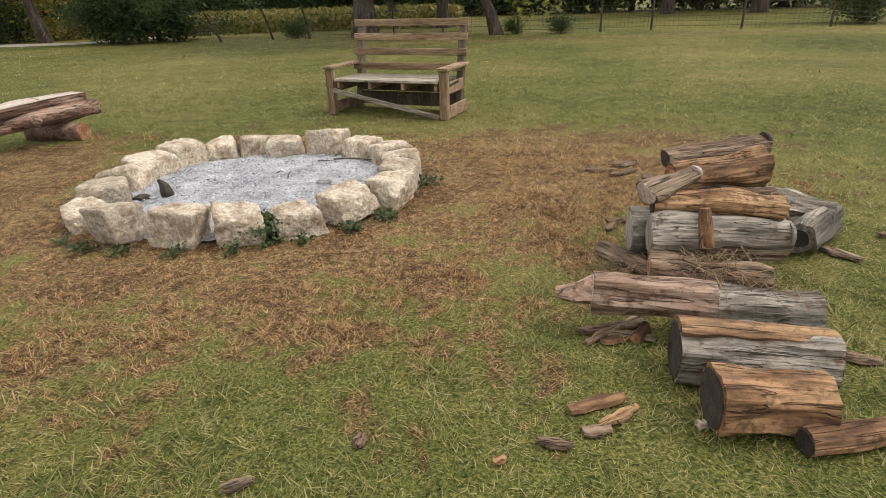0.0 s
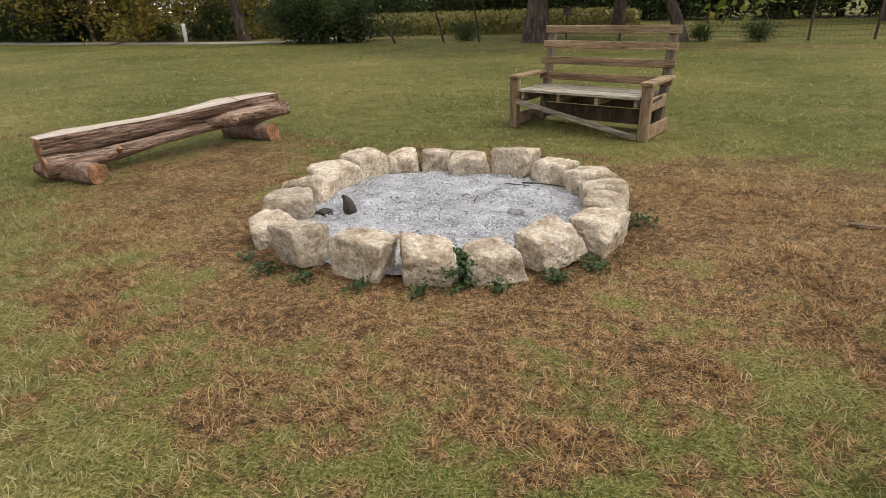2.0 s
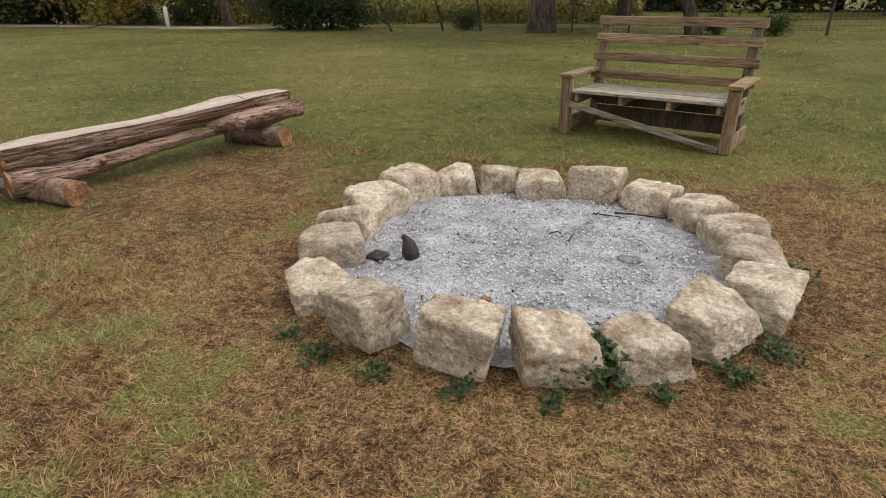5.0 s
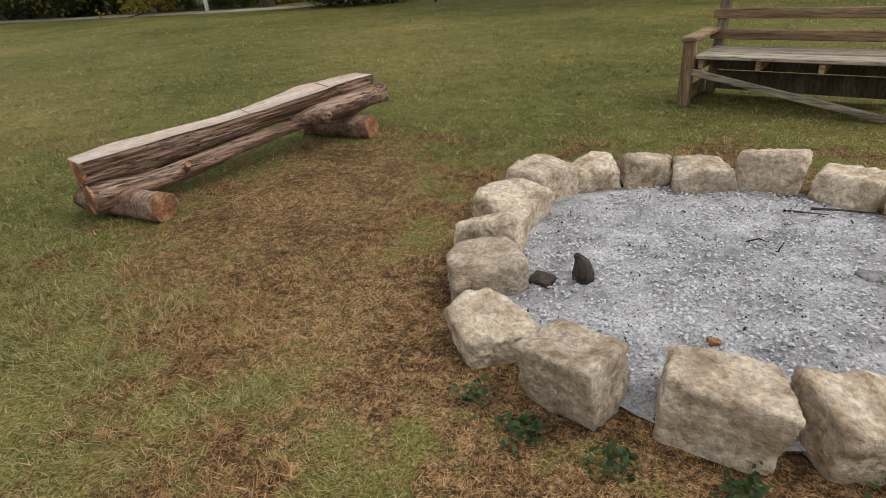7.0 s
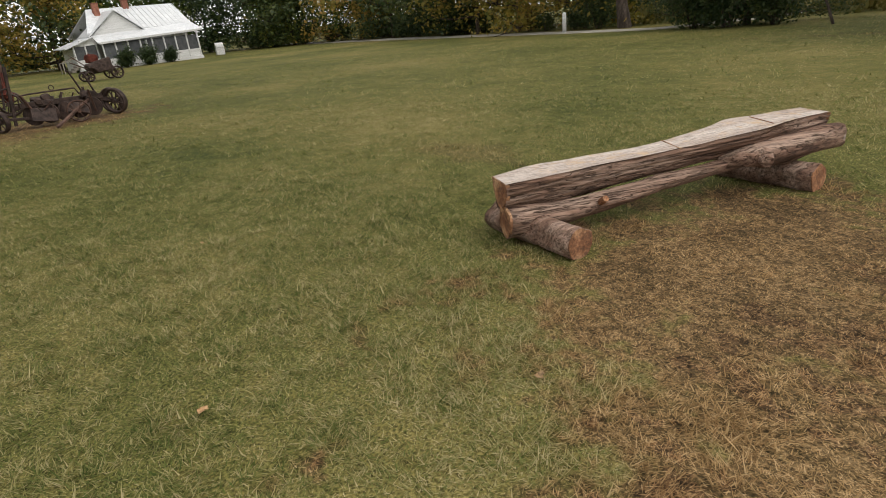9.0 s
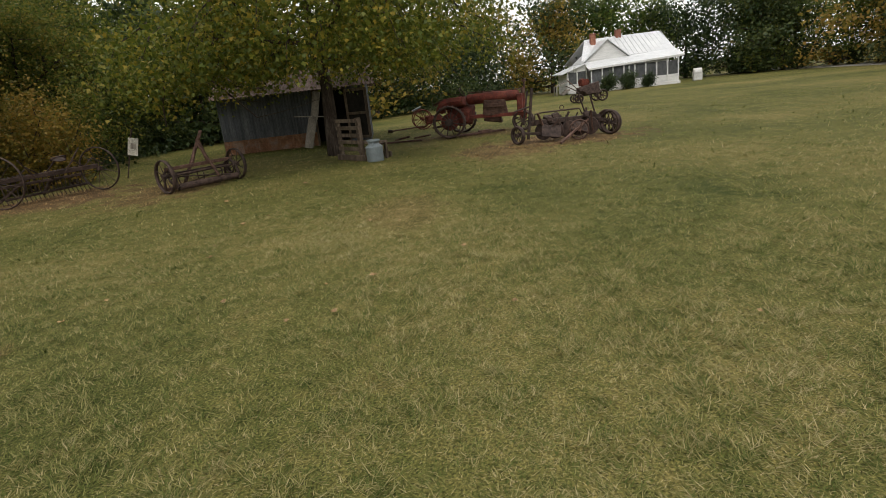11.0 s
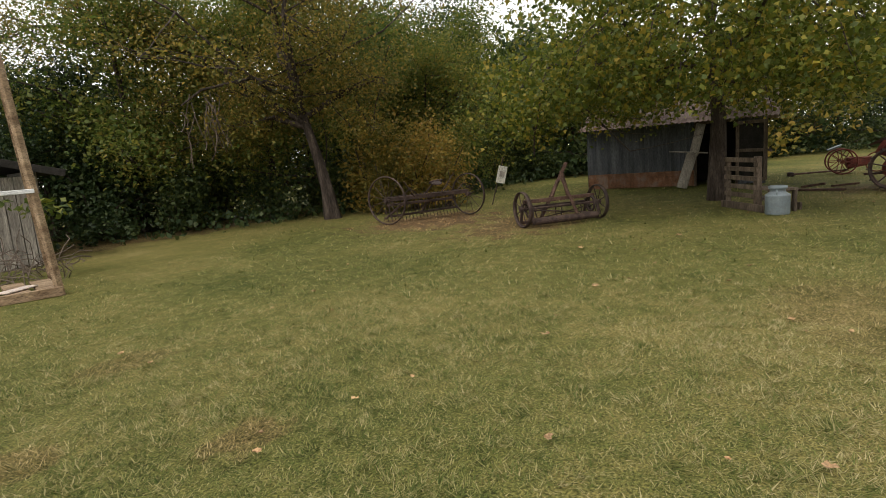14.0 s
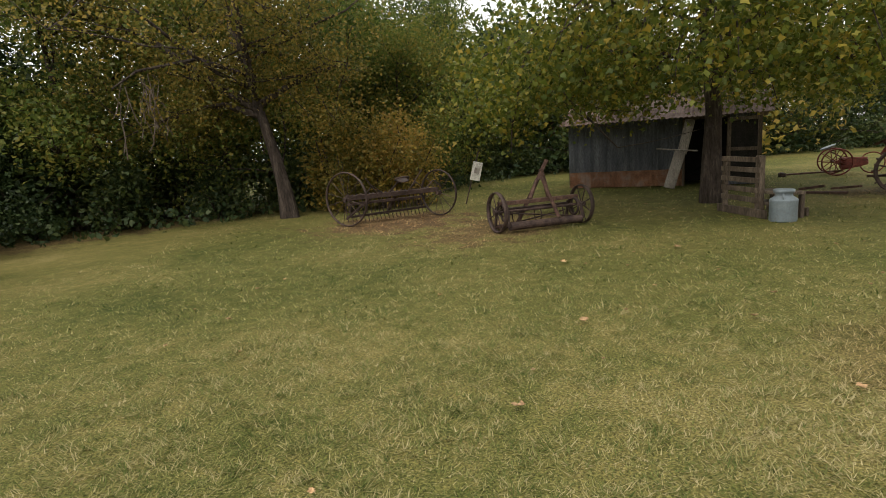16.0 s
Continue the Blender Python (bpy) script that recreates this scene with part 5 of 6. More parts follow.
def tractor(m, label, dark=False):
    """An old row-crop tractor with steel wheels: x points ahead."""
    t = thing("tractor", m, label, "tractor")
    paint = RUST_RED
    for s in (-1, 1):
        wheel(t, (0, s * 0.78, 0.50), (0, 1, 0), 0.49, 12, IRON, 0.035, 3.2, 0.13, 0.016, 24)
        w = wheel(t, (2.05, s * 0.16, 0.31), (0, 1, 0), 0.31, 8, IRON, 0.03, 2.0, 0.07, 0.016)
        part("fender", sweep([(-0.32, s * 0.52, 0.80), (-0.22, s * 0.52, 1.02), (0.05, s * 0.52, 1.10), (0.42, s * 0.52, 1.08)], 0.16, 8, squash=lambda i, a: 1.0 if abs(math.cos(a)) > 0.5 else 0.35), paint, t)
        part("wheel_disc", sweep([(0, s * 0.70, 0.50), (0, s * 0.74, 0.50)], 0.26, 20), paint, t)
    part("axle", rod((0, -0.78, 0.50), (0, 0.78, 0.50), 0.07, 12), RUST, t)
    part("gearbox", rock((0.75, 0.46, 0.50), 31, cuts=8, sub=4, relief=0.0), paint, t).matrix_basis = pose(0.15, 0, 0.38)
    part("chassis_rail", beam((0.2, -0.17, 0.56), (2.2, -0.13, 0.52), 0.07, 0.10), paint, t)
    part("chassis_rail", beam((0.2, 0.17, 0.56), (2.2, 0.13, 0.52), 0.07, 0.10), paint, t)
    tank = part("hood", sweep([(0.42, 0, 1.08), (0.46, 0, 1.09), (1.2, 0, 1.10), (1.92, 0, 1.09), (1.95, 0, 1.08)], [0.15, 0.18, 0.18, 0.165, 0.13], 20, squash=lambda i, a: 0.92), paint, t, smooth=True)
    part("filler_cap", sweep([(0.9, 0, 1.26), (0.9, 0, 1.31)], 0.05, 12), RUST, tank)
    part("engine", rock((0.72, 0.36, 0.50), 33, cuts=6, sub=4, relief=0.01), RUST, t).matrix_basis = pose(1.25, 0, 0.50)
    part("manifold", beam((0.95, -0.22, 0.86), (1.6, -0.22, 0.84), 0.08, 0.10), RUST, t)
    part("oil_pan", rock((0.5, 0.26, 0.22), 34, cuts=4, sub=3, relief=0.0), RUST, t).matrix_basis = pose(1.15, 0, 0.34)
    part("radiator", beam((2.0, 0, 0.55), (2.0, 0, 1.13), 0.46, 0.16, 0.02, up=(1, 0, 0)), paint, t)
    part("front_post", sweep([(2.08, 0, 1.15), (2.08, 0, 0.62), (2.05, 0, 0.35)], [0.06, 0.09, 0.11], 12), paint, t)
    part("steering_gear", sweep([(2.08, 0, 1.12), (2.10, 0, 1.30)], [0.07, 0.05], 10), RUST, t)
    part("air_stack", sweep([(2.12, 0.1, 1.1), (2.12, 0.1, 1.48)], 0.03, 8), RUST, t)
    part("stack_cap", sweep([(2.12, 0.1, 1.45), (2.12, 0.1, 1.54)], [0.06, 0.065], 10), RUST, t)
    part("steering_rod", rod((0.45, 0, 1.30), (2.1, 0, 1.26), 0.014), RUST, t)
    part("steering_wheel", ring_of((0.28, 0, 1.30), (1, 0, 0.5), 0.17, 0.014, 20, 5), IRON, t)
    part("rear_tank", beam((-0.30, 0, 1.05), (0.40, 0, 1.05), 0.62, 0.28, 0.05), paint, t)
    part("drawbar", beam((-0.75, 0, 0.32), (0.1, 0, 0.36), 0.10, 0.05), RUST, t)
    part("seat_spring", sweep([(-0.1, 0, 0.85), (-0.4, 0, 0.95), (-0.5, 0, 1.05)], 0.025, 6), RUST, t)
    part("seat", sweep([(-0.5, 0, 1.05), (-0.52, 0, 1.09)], [0.14, 0.19], 14), RUST, t)
    return t


tractor(pose(-23.1, 2.38, 0, 0, 0, 75.0) @ Matrix.Diagonal((1.05, 1.15, 1.0, 1)), "old rusty red row-crop tractor on spoked steel wheels")


def far_engine():
    t = thing("farm_engine", pose(-35.6, 9.8, 0, 0, 0, 100), "dark rusty wheeled farm machine in front of the house", "farm machine")
    for x, y, r in ((-0.55, -0.35, 0.24), (0.75, -0.4, 0.30), (-0.5, 0.4, 0.24), (0.75, 0.4, 0.30)):
        wheel(t, (x, y, r), (0.1, 1, 0), r, 8, IRON, 0.04, 2.5, 0.08, 0.02)
    part("body", rock((1.1, 0.6, 0.55), 41, cuts=8, sub=4), IRON, t).matrix_basis = pose(0.15, 0, 0.35)
    part("hopper", rock((0.5, 0.45, 0.4), 42, cuts=6, sub=3), RUST_RED, t).matrix_basis = pose(-0.1, 0, 0.80)
    part("lever", rod((-0.3, 0.1, 0.6), (-1.0, 0.1, 1.25), 0.025), RUST, t)
    part("lever", rod((-0.5, -0.1, 0.6), (-1.15, -0.1, 0.95), 0.025), RUST, t)
    part("seat_post", rod((0.1, 0, 0.9), (-0.2, 0, 1.25), 0.03), RUST_RED, t)
    return t


far_engine()


def sickle_mower():
    t = thing("sickle_mower", pose(-28.3, 1.15, 0, 0, 0, 100), "small rusty two-wheeled mowing machine with iron seat", "farm machine")
    wheel(t, (0, -0.4, 0.40), (0.1, 1, 0), 0.40, 9, RUST_RED, 0.022, 2.5, 0.07, 0.013)
    wheel(t, (0.05, 0.45, 0.40), (0.1, 1, 0), 0.40, 9, RUST_RED, 0.022, 2.5, 0.07, 0.013)
    part("axle", rod((0, -0.4, 0.40), (0.05, 0.45, 0.40), 0.03), RUST_RED, t)
    part("gear_case", rock((0.7, 0.34, 0.28), 51, cuts=6, sub=3), RUST_RED, t).matrix_basis = pose(0.5, 0, 0.22)
    part("seat_arm", sweep([(0.3, 0, 0.45), (-0.1, 0, 0.70), (-0.15, 0, 0.80)], 0.02, 6), RUST, t)
    part("seat", sweep([(-0.15, 0, 0.80), (-0.17, 0, 0.85)], [0.16, 0.22], 14), GALV, t, "pale iron seat")
    part("cutter_bar", beam((-1.35, -0.2, 0.07), (0.2, 0, 0.12), 0.10, 0.05), RUST, t)
    part("cutter_shoe", rock((0.2, 0.16, 0.14), 52, cuts=3, sub=2), IRON, t).matrix_basis = pose(-1.35, -0.2, 0.0)
    part("hoop", ring_of((1.0, 0.2, 0.32), (0.2, 1, 0), 0.30, 0.02, 20, 5), RUST_RED, t)
    return t


sickle_mower()


def iron_scrap(p, q, w, h, label):
    ob = part("iron_bar", beam(p, q, w, h, 0.008), RUST)
    return tagged(ob, label, "scrap iron", "scrap iron by the tractor")


iron_scrap((-22.9, -0.10, 0.03), (-22.5, 1.25, 0.04), 0.10, 0.05, "rusty flat bar lying on the grass beside the tractor")
iron_scrap((-23.3, 0.35, 0.05), (-23.1, 0.85, 0.14), 0.06, 0.06, "bent rusty bar lying on the grass beside the tractor")
iron_scrap((-23.4, 1.0, 0.05), (-23.0, 1.5, 0.13), 0.12, 0.05, "rusty plate lying on the grass beside the tractor")
iron_scrap((-22.5, 2.4, 0.04), (-22.9, 3.9, 0.05), 0.10, 0.06, "long rusty bar lying under the tractor")
iron_scrap((-22.75, 3.05, 0.07), (-22.85, 3.45, 0.07), 0.16, 0.10, "rusty block lying under the tractor")


# ---------------------------------------------------------------- milk can, stile and sign
def milk_can():
    t = thing("milk_can", pose(-18.28, 0.20, 0), "tall dented galvanised milk can standing on the grass", "milk can")
    prof = [(0, 0.195), (0.02, 0.205), (0.33, 0.205), (0.345, 0.21), (0.36, 0.205), (0.41, 0.135), (0.42, 0.13), (0.465, 0.13), (0.47, 0.155), (0.515, 0.16), (0.525, 0.13)]
    part("can", sweep([(0, 0, z) for z, r in prof], [r for z, r in prof], 28), GALV, t, smooth=True)
    for s in (-1, 1):
        part("handle", sweep([(s * 0.13, 0, 0.43), (s * 0.20, 0, 0.46), (s * 0.21, 0, 0.41), (s * 0.19, 0, 0.37)], 0.012, 6), GALV, t)
    return t


milk_can()


def stile():
    t = thing("wooden_stile", pose(-19.0, -0.29, 0, 0, 0, 217.5), "weathered slatted wooden stile with a low step beside the tree", "stile")
    part("post", beam((-0.18, 0, 0), (-0.18, 0, 1.05), 0.13, 0.10, 0.008, up=(0, 1, 0)), DARK_WOOD, t)
    part("post", beam((0.82, 0.02, 0), (0.82, 0.02, 1.0), 0.09, 0.08, 0.008, up=(0, 1, 0)), DARK_WOOD, t)
    for i, z in enumerate((0.98, 0.80, 0.62, 0.45, 0.28)):
        part("slat", beam((-0.25 + 0.01 * i, 0.06, z), (0.86, 0.07, z + 0.01), 0.035, 0.09, 0.006), DARK_WOOD, t)
    part("base_board", beam((-0.55, 0.12, 0.07), (0.88, 0.12, 0.07), 0.05, 0.14), DARK_WOOD, t)
    part("base_board", beam((-0.55, -0.62, 0.07), (0.5, -0.62, 0.07), 0.05, 0.14), DARK_WOOD, t)
    part("step", beam((-0.72, -0.25, 0.42), (0.10, -0.25, 0.42), 0.40, 0.05), DARK_WOOD, t)
    part("step", beam((-0.60, -0.22, 0.22), (0.15, -0.22, 0.22), 0.30, 0.05), DARK_WOOD, t)
    for x in (-0.68, 0.05):
        part("step_leg", beam((x, -0.40, 0), (x, -0.40, 0.40), 0.08, 0.06, 0.005, up=(0, 1, 0)), DARK_WOOD, t)
    return t


stile()


def notice_sign():
    t = thing("sign", pose(-20.9, -7.05, 0, 0, 0, 122), "small pale notice board leaning on a thin post", "sign")
    part("post", rod((-0.20, 0, 0), (0.22, 0, 1.45), 0.016), IRON, t)
    b = part("board", beam((0.06, -0.03, 0.62), (0.18, -0.03, 1.10), 0.26, 0.02, 0.003, up=(0, 1, 0)), SIGN_BOARD, t)
    part("printed_bar", beam((0.11, -0.045, 0.80), (0.15, -0.045, 0.95), 0.14, 0.004, 0, up=(0, 1, 0)), GREY_WOOD, b)
    return t


notice_sign()


# ---------------------------------------------------------------- tin shed
def tin_shed():
    t = thing("tin_shed", pose(-25.0, -5.85, 0, 0, 0, 95), "low old shed of dull tin with rusty foot and roof", "shed")
    L, D, H = 5.2, 3.6, 2.0

    def sheets(x0, x1, y, z0, z1, mat, name, along=True):
        n = max(1, round((x1 - x0) / 0.68))
        for i in range(n):
            a, b = x0 + (x1 - x0) * i / n, x0 + (x1 - x0) * (i + 1) / n
            bm = bmesh.new()
            m = 18
            rows = []
            for k in range(m + 1):
                u = a + (b - a) * k / m
                w = 0.011 * math.sin(k * 2.1) + (0.006 if i % 2 else 0)
                rows.append([bm.verts.new((u, y + w, z) if along else (y + w, u, z)) for z in (z0, z1)] + [bm.verts.new((u, y + w + 0.012, z) if along else (y + w + 0.012, u, z)) for z in (z1, z0)])
            for r, q in zip(rows, rows[1:]):
                for j in range(4):
                    bm.faces.new((r[j], r[(j + 1) % 4], q[(j + 1) % 4], q[j]))
            part(name, bm, mat, t, smooth=False)

    sheets(0, 3.3, 0, 0.50, H, TIN, "wall_sheet")
    sheets(0, 3.3, 0.01, 0.02, 0.51, TIN_RUST, "foot_sheet")
    sheets(4.5, L, 0, 0.02, H, TIN, "wall_sheet")
    sheets(0, D, 0, 0.02, H, TIN, "wall_sheet", False)
    sheets(0, D, L, 0.02, H, TIN, "wall_sheet", False)
    sheets(0, L, D, 0.02, H, TIN, "wall_sheet")
    part("lintel", beam((3.2, 0.05, H - 0.06), (4.6, 0.05, H - 0.06), 0.08, 0.14), DARK_WOOD, t)
    for x in (3.31, 4.49):
        part("door_post", beam((x, 0.06, 0), (x, 0.06, H), 0.10, 0.10, up=(0, 1, 0)), DARK_WOOD, t)
    # added near-black panel that paints the shade seen through the doorway
    part("inner_partition", beam((0.3, 1.9, 1.0), (L - 0.3, 1.9, 1.0), 0.04, 1.95), DARK_BOARDS_AND_SHADE, t)
    for x0 in np.arange(-0.2, L + 0.2, 0.72):
        for side, y0, z0, y1, z1 in ((0, -0.35, H - 0.06, D / 2, H + 0.8), (1, D + 0.35, H - 0.06, D / 2, H + 0.8)):
            bm = bmesh.new()
            rows = []
            for k in range(17):
                u = x0 + 0.72 * k / 16
                w = 0.014 * math.sin(k * 2.0)
                rows.append([bm.verts.new((u, y0, z0 + w)), bm.verts.new((u, y1, z1 + w)), bm.verts.new((u, y1, z1 + w + 0.012)), bm.verts.new((u, y0, z0 + w + 0.012))])
            for r, q in zip(rows, rows[1:]):
                for j in range(4):
                    bm.faces.new((r[j], r[(j + 1) % 4], q[(j + 1) % 4], q[j]))
            part("roof_sheet", bm, ROOF_RUST, t)
    part("ridge_cap", beam((-0.2, D / 2, H + 0.83), (L + 0.25, D / 2, H + 0.83), 0.30, 0.04), ROOF_RUST, t)
    for x in (0.02, L - 0.02):
        bm = bmesh.new()
        vs = [bm.verts.new(p) for p in ((x, 0, H - 0.02), (x, D, H - 0.02), (x, D / 2, H + 0.78))]
        f = bm.faces.new(vs)
        ext = bmesh.ops.extrude_face_region(bm, geom=[f])
        for v in ext["geom"]:
            if isinstance(v, bmesh.types.BMVert):
                v.co.x += 0.03 if x < 1 else -0.03
        part("gable", bm, DARK_WOOD, t)
    d = part("door", beam((4.52, -0.55, 1.0), (5.22, -1.15, 1.0), 0.04, 1.66), DARK_BOARDS_AND_SHADE, t, "open door with a dark panel in a board frame")
    for p, q, w in (((4.52, -0.58, 0.20), (4.52, -0.58, 1.84), 0.10), ((5.22, -1.18, 0.20), (5.22, -1.18, 1.84), 0.10)):
        part("stile_board", beam(p, q, w, 0.06, up=(0, 1, 0)), DARK_WOOD, d)
    for z in (0.22, 1.02, 1.80):
        part("rail_board", beam((4.52, -0.585, z), (5.22, -1.185, z), 0.05, 0.09), DARK_WOOD, d)
    part("door_prop", beam((4.5, 0.0, 0.9), (4.52, -0.55, 0.9), 0.05, 0.08), DARK_WOOD, d)
    return t


tin_shed()


def loose_plank(p, q, w, label, up=(1, 0, 0)):
    bm = beam(p, q, w, 0.035, 0.012, up=up)
    return tagged(part("plank", bm, GREY_WOOD), label, "plank", "pale planks leaning at the shed door")


loose_plank((-24.45, -2.76, 0.02), (-24.83, -2.52, 1.05), 0.30, "broad pale slab of wood leaning against the shed")
loose_plank((-24.86, -2.50, 0.95), (-25.08, -2.32, 1.88), 0.26, "pale tapering slab of wood leaning against the shed")
loose_plank((-24.70, -3.15, 1.12), (-24.55, -2.05, 1.02), 0.10, "pale board nailed across the leaning slabs", (0, 0, 1))


# ---------------------------------------------------------------- A-frame swing and garden shed
def swing_frame():
    t = thing("swing_frame", pose(0, 0, 0), "tall wooden A-frame of squared timbers over a plank deck", "timber frame")
    a, ta = Vector((-9.60, -7.85, 0.0)), Vector((-9.46, -8.15, 3.7))
    b, tb = Vector((-9.95, -9.0, 0.0)), Vector((-9.52, -8.35, 3.6))
    part("leg", beam(a, ta, 0.10, 0.07), BENCH_WOOD, t)
    part("leg", beam(b, tb, 0.09, 0.06), BENCH_WOOD, t)
    part("leg", beam((-7.2, -9.0, 0), (-7.15, -8.6, 3.7), 0.10, 0.07), BENCH_WOOD, t)
    part("top_beam", beam((-9.6, -8.18, 3.72), (-7.0, -8.62, 3.72), 0.12, 0.14), BENCH_WOOD, t)
    part("crosspiece", beam(a.lerp(ta, 0.40) + Vector((0, 0.05, 0)), (-7.2, -8.75, 1.47), 0.05, 0.06), WHITE, t, "pale painted crosspiece")
    for i in range(6):
        x = -9.75 + 0.32 * i
        part("deck_plank", beam((x, -8.95 - 0.12 * i, 0.10), (x + 0.30 * 0.9, -7.85 - 0.12 * i, 0.10), 0.27, 0.05), BENCH_WOOD, t)
    part("deck_edge", beam((-9.62, -7.80, 0.07), (-7.6, -8.45, 0.07), 0.05, 0.13), BENCH_WOOD, t)
    part("loose_board", beam((-9.45, -8.35, 0.145), (-9.0, -8.15, 0.145), 0.2, 0.02), PALE_WOOD, t, "pale board lying on the deck")
    return t


swing_frame()


def garden_shed():
    t = thing("garden_shed", pose(-11.0, -11.75, 0, 0, 0, -8), "small grey board shed with dark overhanging roof", "shed")
    for i in range(15):
        x = 0.0 - i * -0.19
        part("board", beam((x + 0.1, 0, 0), (x + 0.1, 0, 1.75), 0.175, 0.025, 0.004, up=(0, 1, 0)), GREY_WOOD, t)
    for i in range(13):
        y = -0.1 - i * 0.19
        part("board", beam((0.0, y, 0), (0.0, y, 1.9), 0.175, 0.025, 0.004, up=(1, 0, 0)), GREY_WOOD, t)
    part("rear_wall", beam((0, -2.5, 0.9), (2.9, -2.5, 0.9), 0.03, 1.8), GREY_WOOD, t)
    part("side_wall", beam((2.9, 0, 0.9), (2.9, -2.5, 0.9), 0.03, 1.8), GREY_WOOD, t)
    part("roof", beam((-0.40, -1.25, 1.78), (3.3, -1.25, 2.75), 3.1, 0.06), DARK_BOARDS_AND_SHADE, t, "dark board roof")
    part("fascia", beam((-0.42, 0.31, 1.76), (3.3, 0.31, 2.73), 0.03, 0.14), DARK_BOARDS_AND_SHADE, t)
    return t


garden_shed()


def dry_vines():
    rng = random.Random(5)
    t = thing("dry_vine", pose(-9.9, -9.9, 0), "tangle of dry brown vines before the grey shed", "vine")
    bm = bmesh.new()
    for i in range(70):
        p = Vector((rng.uniform(-0.5, 1.3), rng.uniform(-1.0, 0.6), 0))
        pts = [p]
        d = Vector((rng.uniform(-1, 1), rng.uniform(-1, 1), 1.2))
        for k in range(6):
            d = (d + Vector((rng.uniform(-1, 1), rng.uniform(-1, 1), rng.uniform(-0.9, 0.5))) * 0.7).normalized()
            p = p + d * 0.18
            p.z = max(p.z, 0.02)
            pts.append(p.copy())
        sweep(pts, 0.009, 4, bm, caps=False)
    part("stem_tangle", bm, VINE, t)
    v, f = leaves([(-0.2, 0.3, 1.25), (0.4, 0.2, 1.35), (-0.35, 0.5, 1.15)], (0.16, 0.16, 0.08), 40, 0.13, 3)
    arrays("foliage", v, f, LEAF_SYCAMORE, t)
    return t


dry_vines()


# ---------------------------------------------------------------- farmhouse
def farmhouse():
    t = thing("farmhouse", Matrix.Translation((-50.0, 2.2, 0)) @ Matrix.Scale(0.88, 4), "white wooden farmhouse with metal roof and screened porch", "house")
    # y runs along the front; x < 0 goes back into the house
    y0, y1 = 13.0, 20.8
    part("wall", beam((-4.5, y0 + 0.1, 1.25), (-4.5, y1 - 0.1, 1.25), 6.4, 2.5, 0.01), WHITE, t)

    def slab(name, corners, thick, mat, label=""):
        bm = bmesh.new()
        f = bm.faces.new([bm.verts.new(c) for c in corners])
        ext = bmesh.ops.extrude_face_region(bm, geom=[f])
        for v in ext["geom"]:
            if isinstance(v, bmesh.types.BMVert):
                v.co.z -= thick
        bmesh.ops.recalc_face_normals(bm, faces=bm.faces[:])
        return part(name, bm, mat, t, label)

    main = slab("roof", [(-1.0, y0 - 0.2, 2.75), (-1.0, y1 + 0.35, 2.95), (-4.4, y1 + 0.2, 4.75), (-4.4, y0 + 1.0, 4.65)], 0.08, WHITE_ROOF)
    slab("roof", [(-4.4, y0 + 1.0, 4.65), (-4.4, y1 + 0.2, 4.75), (-8.0, y1 + 0.3, 2.6), (-8.0, y0 - 0.2, 2.6)], 0.08, WHITE_ROOF)
    for i in range(14):
        y = y0 + 2.9 + i * 0.40
        part("roof_seam", beam((-1.0, y, 2.90), (-4.38, y, 4.74), 0.035, 0.05, 0), WHITE_ROOF, main)
    bm = bmesh.new()
    vs = [bm.verts.new(p) for p in ((-0.75, y0 + 0.05, 2.55), (-0.75, y0 + 4.0, 2.60), (-0.75, y0 + 2.05, 4.25))]
    f = bm.faces.new(vs)
    ext = bmesh.ops.extrude_face_region(bm, geom=[f])
    for v in ext["geom"]:
        if isinstance(v, bmesh.types.BMVert):
            v.co.x -= 0.15
    bmesh.ops.recalc_face_normals(bm, faces=bm.faces[:])
    part("gable", bm, WHITE, t)
    slab("gable_roof", [(-0.55, y0 + 2.05, 4.36), (-0.55, y0 - 0.25, 2.50), (-4.4, y0 - 0.25, 2.50), (-4.4, y0 + 2.05, 4.36)], 0.07, WHITE_ROOF)
    slab("gable_roof", [(-0.55, y0 + 2.05, 4.36), (-0.55, y0 + 4.2, 2.60), (-4.4, y0 + 4.2, 2.60), (-4.4, y0 + 2.05, 4.36)], 0.07, WHITE_ROOF)
    porch = slab("porch_roof", [(1.0, y0 - 0.15, 2.02), (1.0, y1 + 0.35, 2.42), (-0.95, y1 + 0.3, 3.0), (-0.7, y0 - 0.1, 2.56)], 0.06, WHITE_ROOF)
    part("eave_board", beam((1.01, y0 - 0.1, 1.94), (1.01, y1 + 0.3, 2.33), 0.05, 0.16), WHITE, porch)
    part("porch_floor", beam((0.1, y0, 0.12), (0.1, y1, 0.12), 1.7, 0.24), WHITE, t)
    n = 8
    for i in range(n + 1):
        y = y0 + 0.15 + (y1 - y0 - 0.3) * i / n
        z = 1.94 + 0.38 * i / n
        part("porch_post", beam((0.86, y, 0.15), (0.86, y, z), 0.10, 0.10, 0.01, up=(0, 1, 0)), WHITE, t)
        if i < n:
            yb = y + (y1 - y0 - 0.3) / n
            if i != 3:
                part("porch_wall", beam((0.84, y, 0.45), (0.84, yb, 0.45), 0.05, 0.62 + 0.02 * i), WHITE, t)
            part("screen", beam((0.80, y + 0.05, 1.2), (0.80, yb - 0.05, 1.22), 0.02, 1.5, 0), SCREEN, t, "dark insect screen")
    dr = part("door", beam((0.83, y0 + 3.35, 0.25), (0.83, y0 + 3.35, 1.90), 0.05, 0.80, 0.01, up=(1, 0, 0)), WHITE, t)
